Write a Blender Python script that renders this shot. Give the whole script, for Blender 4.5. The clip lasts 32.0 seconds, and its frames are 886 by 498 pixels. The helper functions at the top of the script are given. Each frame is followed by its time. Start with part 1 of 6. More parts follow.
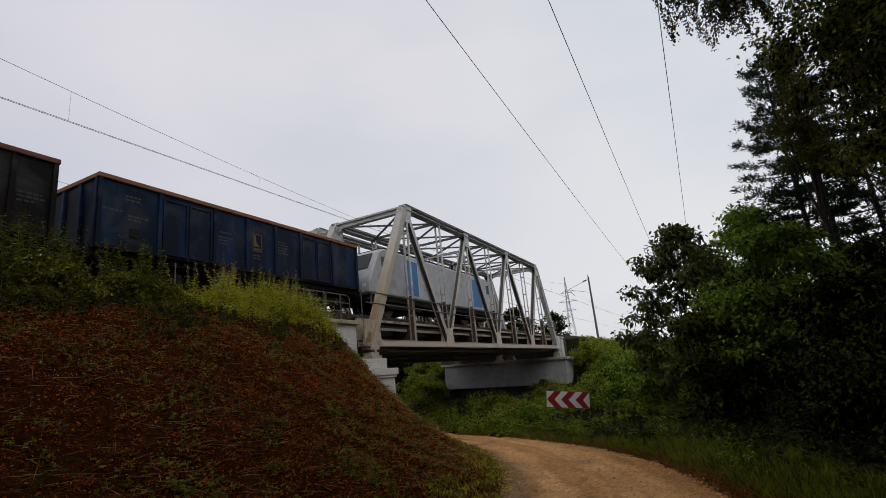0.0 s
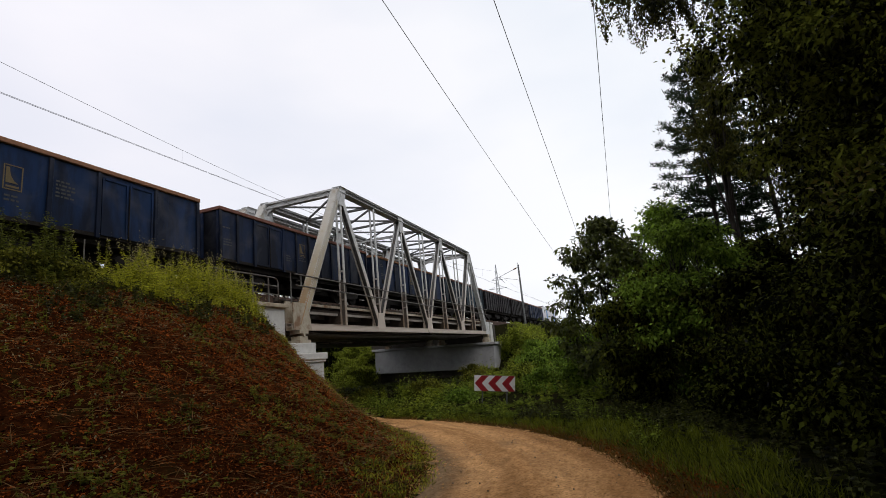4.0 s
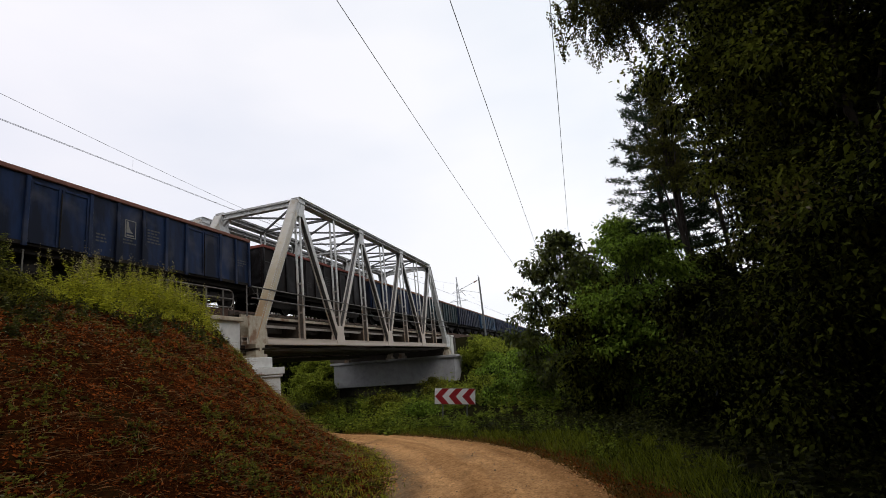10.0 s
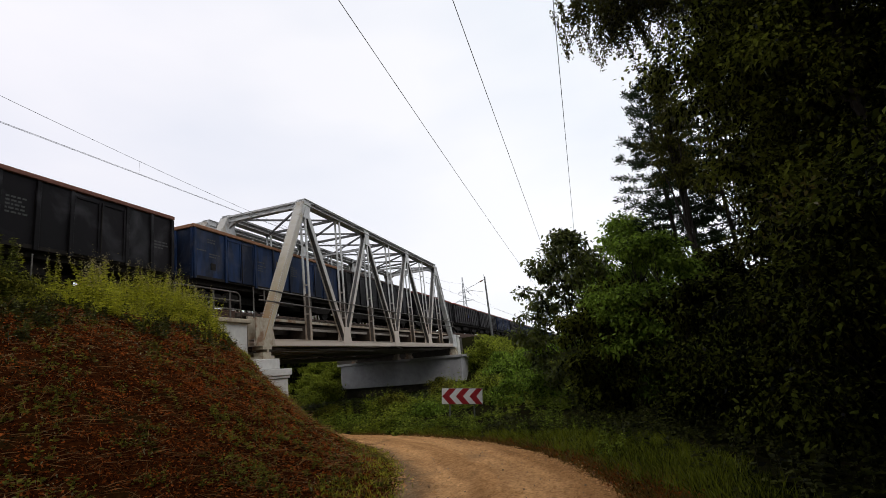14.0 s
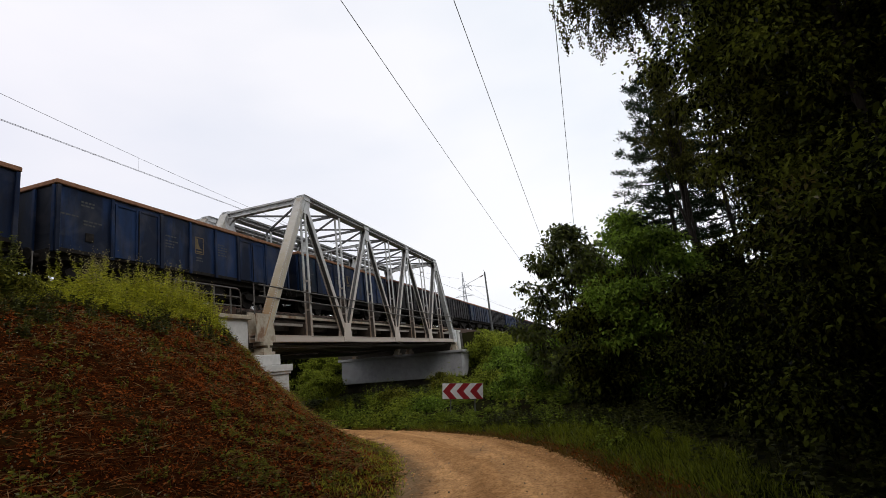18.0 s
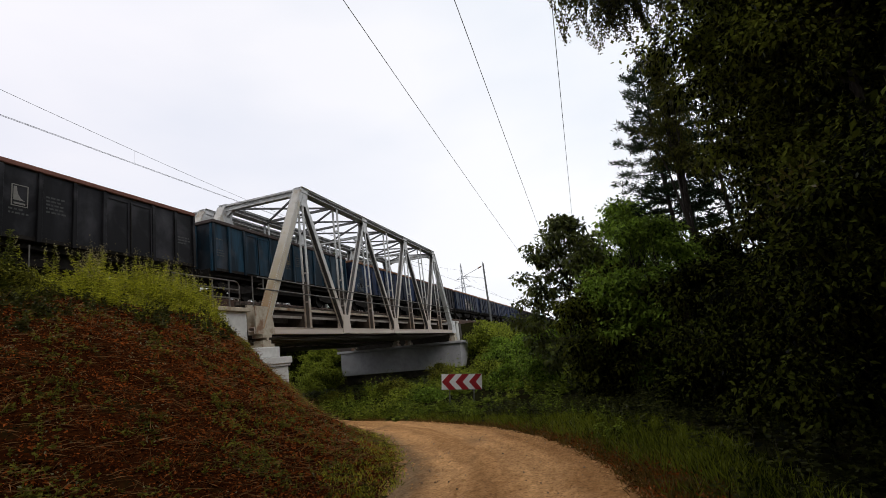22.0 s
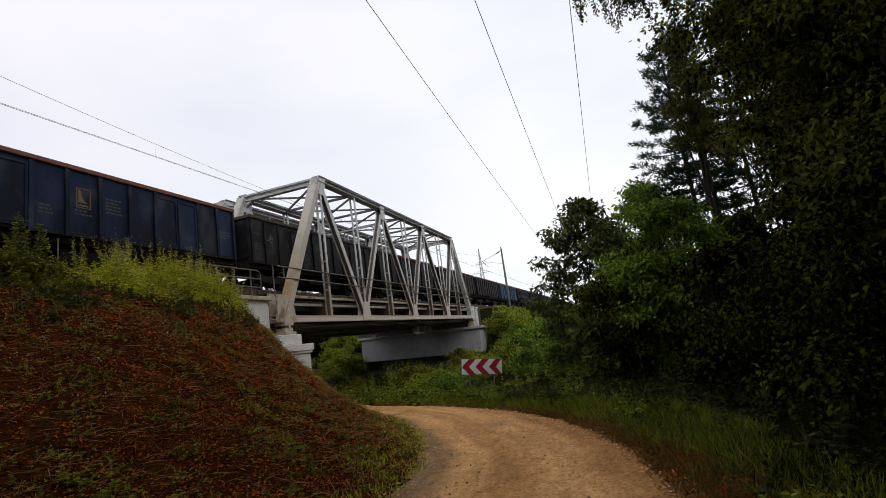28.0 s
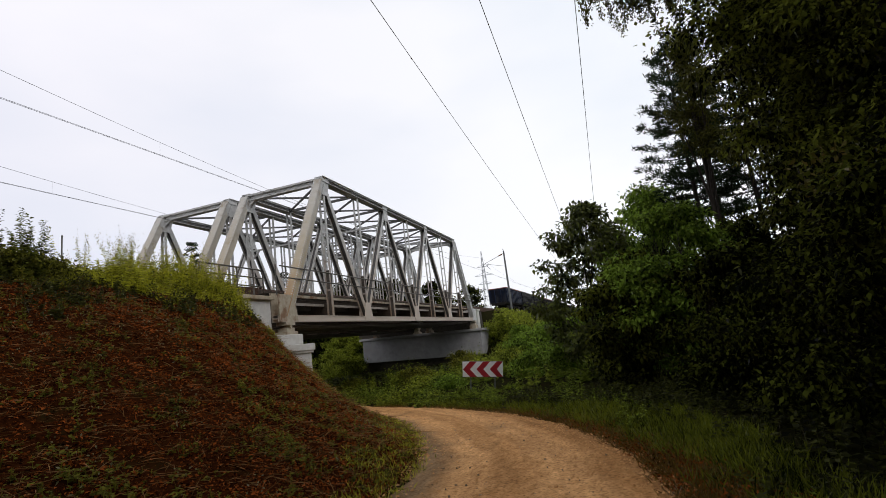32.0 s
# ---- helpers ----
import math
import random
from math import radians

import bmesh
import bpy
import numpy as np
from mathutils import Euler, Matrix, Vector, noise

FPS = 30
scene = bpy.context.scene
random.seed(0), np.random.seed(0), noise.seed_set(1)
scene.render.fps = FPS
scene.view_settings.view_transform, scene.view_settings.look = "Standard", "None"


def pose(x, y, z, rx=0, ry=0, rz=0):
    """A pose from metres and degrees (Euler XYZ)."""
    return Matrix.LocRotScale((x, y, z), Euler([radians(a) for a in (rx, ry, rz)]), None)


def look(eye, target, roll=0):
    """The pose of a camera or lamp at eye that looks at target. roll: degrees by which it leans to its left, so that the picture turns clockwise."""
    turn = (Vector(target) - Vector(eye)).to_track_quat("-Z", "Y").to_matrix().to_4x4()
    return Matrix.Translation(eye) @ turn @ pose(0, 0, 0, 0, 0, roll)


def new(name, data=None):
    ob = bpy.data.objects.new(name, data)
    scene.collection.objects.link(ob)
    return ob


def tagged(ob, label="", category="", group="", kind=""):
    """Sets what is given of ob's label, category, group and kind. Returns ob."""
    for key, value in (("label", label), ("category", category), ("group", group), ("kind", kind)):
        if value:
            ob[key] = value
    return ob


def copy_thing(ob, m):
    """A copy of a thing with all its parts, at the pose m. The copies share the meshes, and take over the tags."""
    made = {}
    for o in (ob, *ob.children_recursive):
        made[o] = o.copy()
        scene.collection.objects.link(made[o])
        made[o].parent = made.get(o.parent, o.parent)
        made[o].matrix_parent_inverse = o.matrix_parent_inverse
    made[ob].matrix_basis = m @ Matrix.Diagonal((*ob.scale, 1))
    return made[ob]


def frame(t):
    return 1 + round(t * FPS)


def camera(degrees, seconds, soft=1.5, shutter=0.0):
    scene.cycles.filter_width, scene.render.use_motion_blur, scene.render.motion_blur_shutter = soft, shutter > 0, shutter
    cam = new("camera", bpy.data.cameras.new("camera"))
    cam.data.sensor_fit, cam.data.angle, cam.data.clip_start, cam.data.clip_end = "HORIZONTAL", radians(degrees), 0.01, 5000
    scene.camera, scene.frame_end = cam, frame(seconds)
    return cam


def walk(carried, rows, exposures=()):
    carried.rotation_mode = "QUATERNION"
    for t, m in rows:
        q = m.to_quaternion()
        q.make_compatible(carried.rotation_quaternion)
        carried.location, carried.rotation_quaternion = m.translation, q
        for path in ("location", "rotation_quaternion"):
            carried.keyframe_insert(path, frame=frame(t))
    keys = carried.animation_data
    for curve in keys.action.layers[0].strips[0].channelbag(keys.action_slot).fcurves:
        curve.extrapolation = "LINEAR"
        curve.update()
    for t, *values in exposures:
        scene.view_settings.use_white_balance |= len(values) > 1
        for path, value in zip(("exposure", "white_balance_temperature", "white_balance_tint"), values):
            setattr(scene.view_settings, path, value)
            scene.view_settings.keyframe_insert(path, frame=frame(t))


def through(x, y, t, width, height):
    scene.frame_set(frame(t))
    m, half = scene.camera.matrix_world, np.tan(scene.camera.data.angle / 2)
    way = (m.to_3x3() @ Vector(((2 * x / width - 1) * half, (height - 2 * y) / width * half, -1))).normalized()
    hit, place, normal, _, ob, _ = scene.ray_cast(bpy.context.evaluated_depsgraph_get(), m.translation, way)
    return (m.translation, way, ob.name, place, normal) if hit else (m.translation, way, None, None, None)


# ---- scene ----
cam = camera(82.0, 32.0, soft=0.75)
EYE = (0.0, 0.0, 1.6)
# seconds, yaw, pitch, roll: a hand-held camera that stands still and pans a little
TURNS = [
    (0, 26.62, 14.08, -5.62), (0.5, 22.82, 12.70, -5.10), (1, 20.87, 11.27, -5.05), (1.5, 20.73, 11.51, -5.22),
    (2, 20.56, 11.52, -5.10), (2.5, 20.78, 10.96, -4.76), (3, 20.00, 11.35, -5.36), (3.5, 19.32, 11.60, -5.35),
    (5.5, 19.13, 12.42, -5.66), (6, 19.06, 12.88, -5.32), (6.5, 17.50, 12.71, -6.19), (7, 16.65, 13.10, -5.98),
    (7.5, 16.19, 12.89, -6.21), (8, 15.73, 12.62, -6.47), (8.5, 15.64, 12.99, -6.44), (9, 15.34, 13.02, -6.85),
    (9.5, 15.08, 12.24, -6.74), (10, 14.61, 12.68, -6.14), (10.5, 14.94, 12.51, -6.44), (11, 14.72, 12.40, -6.33),
    (11.5, 14.89, 12.37, -6.29), (12, 15.03, 12.36, -6.12), (12.5, 14.96, 12.22, -6.38), (13, 15.22, 12.43, -6.52),
    (13.5, 15.24, 12.49, -6.74), (14, 15.24, 12.75, -6.62), (14.5, 15.22, 12.92, -6.77), (16.5, 14.74, 12.01, -7.00),
    (17, 14.78, 12.19, -6.78), (17.5, 14.71, 11.93, -6.82), (18, 15.30, 12.23, -6.85), (18.5, 15.21, 12.24, -6.56),
    (19, 15.18, 11.96, -6.90), (19.5, 15.02, 11.77, -6.80), (20, 15.09, 11.15, -6.68), (20.5, 15.37, 11.24, -6.76),
    (21, 15.33, 11.43, -7.10), (21.5, 15.13, 11.44, -7.08), (22, 15.22, 11.24, -7.25), (22.5, 15.58, 11.59, -6.98),
    (23, 15.36, 11.64, -7.29), (23.5, 15.02, 11.57, -7.18), (24, 15.17, 11.09, -7.09), (24.5, 16.47, 11.50, -6.42),
    (25, 14.72, 10.75, -7.24), (25.5, 13.15, 10.24, -6.82), (27.5, 17.14, 9.81, -7.73), (28, 17.45, 9.95, -7.89),
    (28.5, 17.95, 10.15, -7.29), (29, 17.81, 10.02, -7.09), (29.5, 17.92, 9.92, -7.09), (30, 17.82, 9.98, -6.91),
    (30.5, 17.73, 9.94, -7.04), (31, 18.09, 10.19, -6.93), (31.5, 17.89, 10.27, -7.19), (32, 17.70, 10.19, -7.10)]
EXPOSURES = [(0, -0.42), (0.5, -0.33), (1, -0.25), (2, -0.14), (3, -0.06), (5.5, 0.0), (32, 0.0)]
walk(cam, [(t, pose(*EYE, 90 + pitch, 0, yaw) @ pose(0, 0, 0, 0, 0, roll)) for t, yaw, pitch, roll in TURNS], EXPOSURES)

# ---- world and sun: bright overcast ----
world = bpy.data.worlds.new("overcast_sky")
scene.world = world
world.use_nodes = True
wn, wl = world.node_tree.nodes, world.node_tree.links
wn.clear()
w_out, w_bg = wn.new("ShaderNodeOutputWorld"), wn.new("ShaderNodeBackground")
w_sky = wn.new("ShaderNodeTexSky")
w_sky.sky_type, w_sky.sun_disc = "NISHITA", False
w_sky.sun_elevation, w_sky.sun_rotation = radians(38), radians(-60)
w_tc, w_map, w_noise, w_ramp = (wn.new("ShaderNodeTexCoord"), wn.new("ShaderNodeMapping"), wn.new("ShaderNodeTexNoise"), wn.new("ShaderNodeValToRGB"))
w_map.inputs["Scale"].default_value = (1.0, 1.0, 2.6)
w_noise.inputs["Scale"].default_value, w_noise.inputs["Detail"].default_value = 1.5, 5.0
w_noise.inputs["Roughness"].default_value = 0.42
w_ramp.color_ramp.elements[0].position, w_ramp.color_ramp.elements[0].color = 0.32, (0.74, 0.79, 0.87, 1)
w_ramp.color_ramp.elements[1].position, w_ramp.color_ramp.elements[1].color = 0.62, (0.945, 0.945, 0.965, 1)
w_mix = wn.new("ShaderNodeMix")
w_mix.data_type, w_mix.blend_type = "RGBA", "MIX"
w_dim = wn.new("ShaderNodeMix")
w_dim.data_type, w_dim.blend_type = "RGBA", "MULTIPLY"
w_dim.inputs[0].default_value = 1.0
w_dim.inputs[7].default_value = (0.1, 0.1, 0.1, 1)
wl.new(w_sky.outputs[0], w_dim.inputs[6])
w_mix.inputs[0].default_value = 0.9
wl.new(w_tc.outputs["Generated"], w_map.inputs[0])
wl.new(w_map.outputs[0], w_noise.inputs["Vector"])
wl.new(w_noise.outputs[0], w_ramp.inputs[0])
wl.new(w_dim.outputs[2], w_mix.inputs[6])
wl.new(w_ramp.outputs[0], w_mix.inputs[7])
# the cloud deck is a little thicker towards the railway
w_sep, w_rng, w_deck = wn.new("ShaderNodeSeparateXYZ"), wn.new("ShaderNodeMapRange"), wn.new("ShaderNodeMix")
w_rng.inputs[1].default_value, w_rng.inputs[2].default_value = -0.9, 0.0
w_deck.data_type = "RGBA"
w_deck.inputs[6].default_value, w_deck.inputs[7].default_value = (0.83, 0.815, 0.86, 1), (1, 1, 1, 1)
w_all = wn.new("ShaderNodeMix")
w_all.data_type, w_all.blend_type = "RGBA", "MULTIPLY"
w_all.inputs[0].default_value = 1.0
wl.new(w_tc.outputs["Generated"], w_sep.inputs[0])
wl.new(w_sep.outputs[0], w_rng.inputs[0])
wl.new(w_rng.outputs[0], w_deck.inputs[0])
wl.new(w_mix.outputs[2], w_all.inputs[6])
wl.new(w_deck.outputs[2], w_all.inputs[7])
wl.new(w_all.outputs[2], w_bg.inputs[0])
w_bg.inputs[1].default_value = 1.15
wl.new(w_bg.outputs[0], w_out.inputs[0])
sun = new("sun", bpy.data.lights.new("sun", "SUN"))
sun.data.energy, sun.data.angle, sun.data.color = 0.5, radians(25), (1.0, 0.96, 0.9)
sun.matrix_world = look((0, 0, 50), (-30, 28, 10))


# ---- materials ----
def surface(name, c1, c2, scale=8.0, rough=0.8, bump=0.2, metal=0.0, stain=None, stain_scale=0.7, stain_at=0.55, tint=False, stretch=(1, 1, 1), vary=0.0, spec=0.3, stain_mix=1.0):
    """Grain between c1 and c2, larger stains over it, fine relief. tint: the paint takes the object's own colour."""
    m = bpy.data.materials.new(name)
    m.use_nodes = True
    n, l = m.node_tree.nodes, m.node_tree.links
    bsdf = n["Principled BSDF"]
    tc, mp = n.new("ShaderNodeTexCoord"), n.new("ShaderNodeMapping")
    mp.inputs["Scale"].default_value = stretch
    l.new(tc.outputs["Object"], mp.inputs[0])
    info = n.new("ShaderNodeObjectInfo")
    move = n.new("ShaderNodeVectorMath")
    move.operation = "ADD"
    l.new(mp.outputs[0], move.inputs[0])
    l.new(info.outputs["Random"], move.inputs[1])
    n1 = n.new("ShaderNodeTexNoise")
    n1.inputs["Scale"].default_value, n1.inputs["Detail"].default_value, n1.inputs["Roughness"].default_value = scale, 6, 0.65
    l.new(move.outputs[0], n1.inputs["Vector"])
    ramp = n.new("ShaderNodeValToRGB")
    ramp.color_ramp.elements[0].position, ramp.color_ramp.elements[1].position = 0.34, 0.66
    ramp.color_ramp.elements[0].color, ramp.color_ramp.elements[1].color = (*c1, 1), (*c2, 1)
    l.new(n1.outputs[0], ramp.inputs[0])
    colour = ramp.outputs[0]
    if tint:
        mul = n.new("ShaderNodeMix")
        mul.data_type, mul.blend_type = "RGBA", "MULTIPLY"
        mul.inputs[0].default_value = 1
        l.new(colour, mul.inputs[6])
        l.new(info.outputs["Color"], mul.inputs[7])
        colour = mul.outputs[2]
    if stain:
        n2 = n.new("ShaderNodeTexNoise")
        n2.inputs["Scale"].default_value, n2.inputs["Detail"].default_value, n2.inputs["Roughness"].default_value = stain_scale, 8, 0.6
        l.new(move.outputs[0], n2.inputs["Vector"])
        r2 = n.new("ShaderNodeValToRGB")
        r2.color_ramp.elements[0].position, r2.color_ramp.elements[1].position = stain_at, stain_at + 0.14
        l.new(n2.outputs[0], r2.inputs[0])
        mx = n.new("ShaderNodeMix")
        mx.data_type = "RGBA"
        r2.color_ramp.elements[1].color = (stain_mix, stain_mix, stain_mix, 1)
        l.new(r2.outputs[0], mx.inputs[0])
        l.new(colour, mx.inputs[6])
        mx.inputs[7].default_value = (*stain, 1)
        colour = mx.outputs[2]
    if vary:
        isl = n.new("ShaderNodeNewGeometry")
        hsv = n.new("ShaderNodeHueSaturation")
        rng = n.new("ShaderNodeMapRange")
        rng.inputs[3].default_value, rng.inputs[4].default_value = 1 - vary, 1 + vary
        l.new(isl.outputs["Random Per Island"], rng.inputs[0])
        l.new(rng.outputs[0], hsv.inputs["Value"])
        l.new(colour, hsv.inputs["Color"])
        colour = hsv.outputs[0]
    l.new(colour, bsdf.inputs["Base Color"])
    bsdf.inputs["Roughness"].default_value, bsdf.inputs["Metallic"].default_value = rough, metal
    bsdf.inputs["Specular IOR Level"].default_value = spec
    if bump:
        bp = n.new("ShaderNodeBump")
        bp.inputs["Strength"].default_value, bp.inputs["Distance"].default_value = bump, 0.02
        l.new(n1.outputs[0], bp.inputs["Height"])
        l.new(bp.outputs[0], bsdf.inputs["Normal"])
    return m


def foliage(name, c1, c2, through=0.35, gloss=0.06, scale=0.35, low=0.4, high=1.05):
    """Leaves: each one its own shade between c1 and c2, some light passes through."""
    m = bpy.data.materials.new(name)
    m.use_nodes = True
    n, l = m.node_tree.nodes, m.node_tree.links
    n.clear()
    out = n.new("ShaderNodeOutputMaterial")
    geo, tc, nz = n.new("ShaderNodeNewGeometry"), n.new("ShaderNodeTexCoord"), n.new("ShaderNodeTexNoise")
    nz.inputs["Scale"].default_value, nz.inputs["Detail"].default_value = scale, 3
    l.new(tc.outputs["Object"], nz.inputs["Vector"])
    add = n.new("ShaderNodeMath")
    add.operation = "MULTIPLY_ADD"
    l.new(geo.outputs["Random Per Island"], add.inputs[0])
    add.inputs[1].default_value = 0.6
    l.new(nz.outputs[0], add.inputs[2])
    ramp = n.new("ShaderNodeValToRGB")
    ramp.color_ramp.elements[0].position, ramp.color_ramp.elements[1].position = low, high
    ramp.color_ramp.elements[0].color, ramp.color_ramp.elements[1].color = (*c1, 1), (*c2, 1)
    l.new(add.outputs[0], ramp.inputs[0])
    dif, tra, glo = n.new("ShaderNodeBsdfDiffuse"), n.new("ShaderNodeBsdfTranslucent"), n.new("ShaderNodeBsdfGlossy")
    glo.inputs["Roughness"].default_value = 0.45
    for b in (dif, tra):
        l.new(ramp.outputs[0], b.inputs["Color"])
    mix, mix2, fr = n.new("ShaderNodeMixShader"), n.new("ShaderNodeMixShader"), n.new("ShaderNodeFresnel")
    fr.inputs[0].default_value = 1.42
    mul = n.new("ShaderNodeMath")
    mul.operation = "MULTIPLY"
    l.new(fr.outputs[0], mul.inputs[0])
    mul.inputs[1].default_value = gloss
    mix.inputs[0].default_value = through
    l.new(dif.outputs[0], mix.inputs[1])
    l.new(tra.outputs[0], mix.inputs[2])
    l.new(mul.outputs[0], mix2.inputs[0])
    l.new(mix.outputs[0], mix2.inputs[1])
    l.new(glo.outputs[0], mix2.inputs[2])
    l.new(mix2.outputs[0], out.inputs[0])
    return m


M_STEEL = surface("bridge_paint", (0.45, 0.445, 0.44), (0.60, 0.595, 0.585), 5, 0.55, 0.12, stain=(0.27, 0.225, 0.18), stain_scale=1.3, stain_at=0.57)
M_RUSTY = surface("weathered_bridge_paint", (0.38, 0.325, 0.24), (0.48, 0.42, 0.33), 7, 0.7, 0.25, stain=(0.22, 0.125, 0.07), stain_scale=1.6, stain_at=0.5)
def rusting_foot(base, rust, z0, z1):
    """Paint that has rusted from the foot of a member upwards, with a ragged edge."""
    m = base.copy()
    m.name = "paint_rusting_from_the_foot"
    n, l = m.node_tree.nodes, m.node_tree.links
    bsdf = n["Principled BSDF"]
    old = bsdf.inputs["Base Color"].links[0].from_socket
    tc, sep, nz = n.new("ShaderNodeTexCoord"), n.new("ShaderNodeSeparateXYZ"), n.new("ShaderNodeTexNoise")
    nz.inputs["Scale"].default_value, nz.inputs["Detail"].default_value, nz.inputs["Roughness"].default_value = 1.6, 8, 0.7
    l.new(tc.outputs["Object"], nz.inputs["Vector"])
    l.new(tc.outputs["Object"], sep.inputs[0])
    add, mr, mx = n.new("ShaderNodeMath"), n.new("ShaderNodeMapRange"), n.new("ShaderNodeMix")
    add.operation = "MULTIPLY_ADD"
    add.inputs[1].default_value = 6.0
    l.new(nz.outputs[0], add.inputs[0])
    l.new(sep.outputs[2], add.inputs[2])
    mr.inputs[1].default_value, mr.inputs[2].default_value = z0 + 3.0, z1 + 3.0
    l.new(add.outputs[0], mr.inputs[0])
    mx.data_type = "RGBA"
    mx.inputs[6].default_value = (*rust, 1)
    l.new(mr.outputs[0], mx.inputs[0])
    l.new(old, mx.inputs[7])
    l.new(mx.outputs[2], bsdf.inputs["Base Color"])
    return m


M_POST = rusting_foot(M_STEEL, (0.46, 0.375, 0.25), 5.5, 13.5)
M_FOOT = rusting_foot(M_POST, (0.44, 0.27, 0.14), 4.4, 6.2)
M_VERT = rusting_foot(M_STEEL, (0.30, 0.21, 0.14), 3.4, 8.0)
M_CHORD = rusting_foot(M_STEEL, (0.52, 0.435, 0.365), 4.6, 10.0)
M_DARKBROWN = surface("dark_brown_beam_paint", (0.075, 0.062, 0.052), (0.13, 0.11, 0.095), 6, 0.75, 0.2, stain=(0.06, 0.04, 0.028), stain_scale=1.5)
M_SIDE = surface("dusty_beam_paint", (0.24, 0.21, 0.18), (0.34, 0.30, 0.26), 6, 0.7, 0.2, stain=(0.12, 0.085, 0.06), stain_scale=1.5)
# web paint kept dark to imitate shade between the flanges
M_RECESS = surface("recess_shade_paint", (0.065, 0.062, 0.060), (0.12, 0.115, 0.11), 6, 0.7, 0.2, stain=(0.09, 0.06, 0.04), stain_scale=1.5)
# dark brown deck steel, also the shade colour of the far-side beams
M_DARKSTEEL = surface("dark_deck_steel_and_shade", (0.036, 0.025, 0.018), (0.070, 0.048, 0.034), 6, 0.8, 0.2)
M_CONC = surface("whitewashed_concrete", (0.53, 0.515, 0.485), (0.63, 0.615, 0.58), 3, 0.9, 0.25, stain=(0.36, 0.35, 0.32), stain_scale=0.9, stain_at=0.55)
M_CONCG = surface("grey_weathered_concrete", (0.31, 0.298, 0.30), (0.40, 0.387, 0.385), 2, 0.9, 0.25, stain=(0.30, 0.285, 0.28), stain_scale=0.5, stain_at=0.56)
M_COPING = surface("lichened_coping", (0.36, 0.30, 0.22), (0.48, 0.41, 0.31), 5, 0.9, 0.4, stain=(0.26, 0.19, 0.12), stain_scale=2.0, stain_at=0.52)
# dark concrete that stands in for shade at the far abutment
M_CONCSHADE = surface("shade_dark_concrete", (0.040, 0.033, 0.026), (0.075, 0.062, 0.050), 3, 0.9, 0.3, stain=(0.025, 0.024, 0.014), stain_scale=0.8)
M_SAND = surface("sandy_road", (0.47, 0.242, 0.093), (0.71, 0.400, 0.174), 9, 0.95, 0.6, stain=(0.30, 0.17, 0.078), stain_scale=0.6, stain_at=0.58, stretch=(1, 0.45, 1), spec=0.08)
M_STONE = surface("field_stone", (0.20, 0.13, 0.08), (0.36, 0.25, 0.16), 20, 0.9, 0.3, vary=0.4)
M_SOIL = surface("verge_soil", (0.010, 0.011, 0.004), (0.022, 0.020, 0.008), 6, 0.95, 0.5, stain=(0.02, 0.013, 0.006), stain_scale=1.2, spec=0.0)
M_MULCH = surface("mown_dead_plants", (0.009, 0.0026, 0.0009), (0.050, 0.0145, 0.0045), 14, 0.95, 0.8, stain=(0.018, 0.016, 0.005), stain_scale=1.0, stain_at=0.56, spec=0.0)
M_BALLAST = surface("track_ballast", (0.034, 0.020, 0.014), (0.100, 0.056, 0.038), 30, 0.95, 0.9)
M_RAIL = surface("rail_steel", (0.10, 0.06, 0.045), (0.16, 0.10, 0.075), 12, 0.6, 0.15)
M_TIMBER = surface("old_sleeper", (0.05, 0.04, 0.032), (0.09, 0.07, 0.055), 9, 0.9, 0.4)
M_PAINT = surface("wagon_paint", (0.78, 0.78, 0.78), (1, 1, 1), 3, 0.55, 0.1, stain=(0.006, 0.0055, 0.006), stain_scale=1.1, stain_at=0.42, stain_mix=0.72, tint=True, stretch=(1, 1, 0.22), spec=0.10)
def dusty(m, dust, strength):
    """Pale dust in large soft smudges over a paint."""
    n, l = m.node_tree.nodes, m.node_tree.links
    bsdf = n["Principled BSDF"]
    old = bsdf.inputs["Base Color"].links[0].from_socket
    tc, info, at, nz, mr, mx = (n.new("ShaderNodeTexCoord"), n.new("ShaderNodeObjectInfo"), n.new("ShaderNodeVectorMath"), n.new("ShaderNodeTexNoise"), n.new("ShaderNodeMapRange"), n.new("ShaderNodeMix"))
    l.new(tc.outputs["Object"], at.inputs[0])
    l.new(info.outputs["Random"], at.inputs[1])
    nz.inputs["Scale"].default_value, nz.inputs["Detail"].default_value, nz.inputs["Roughness"].default_value = 0.8, 5, 0.55
    nz.inputs["Distortion"].default_value = 0.6
    l.new(at.outputs[0], nz.inputs["Vector"])
    mr.inputs[1].default_value, mr.inputs[2].default_value, mr.inputs[4].default_value = 0.46, 0.72, strength
    l.new(nz.outputs[0], mr.inputs[0])
    mx.data_type = "RGBA"
    l.new(mr.outputs[0], mx.inputs[0])
    l.new(old, mx.inputs[6])
    mx.inputs[7].default_value = (*dust, 1)
    l.new(mx.outputs[2], bsdf.inputs["Base Color"])


dusty(M_PAINT, (0.075, 0.073, 0.080), 0.5)
M_RIM = surface("rusted_wagon_rim", (0.7, 0.7, 0.7), (1, 1, 1), 5, 0.85, 0.25, tint=True)
M_UNDER = surface("wagon_underframe", (0.012, 0.010, 0.009), (0.026, 0.022, 0.019), 7, 0.8, 0.25, spec=0.1)
M_MARK = surface("stencilled_marking", (0.8, 0.8, 0.8), (1, 1, 1), 12, 0.7, 0.05, tint=True)
M_LOCO = surface("locomotive_silver", (0.42, 0.42, 0.44), (0.52, 0.52, 0.54), 2.5, 0.35, 0.05, stain=(0.3, 0.29, 0.28), stain_scale=0.8)
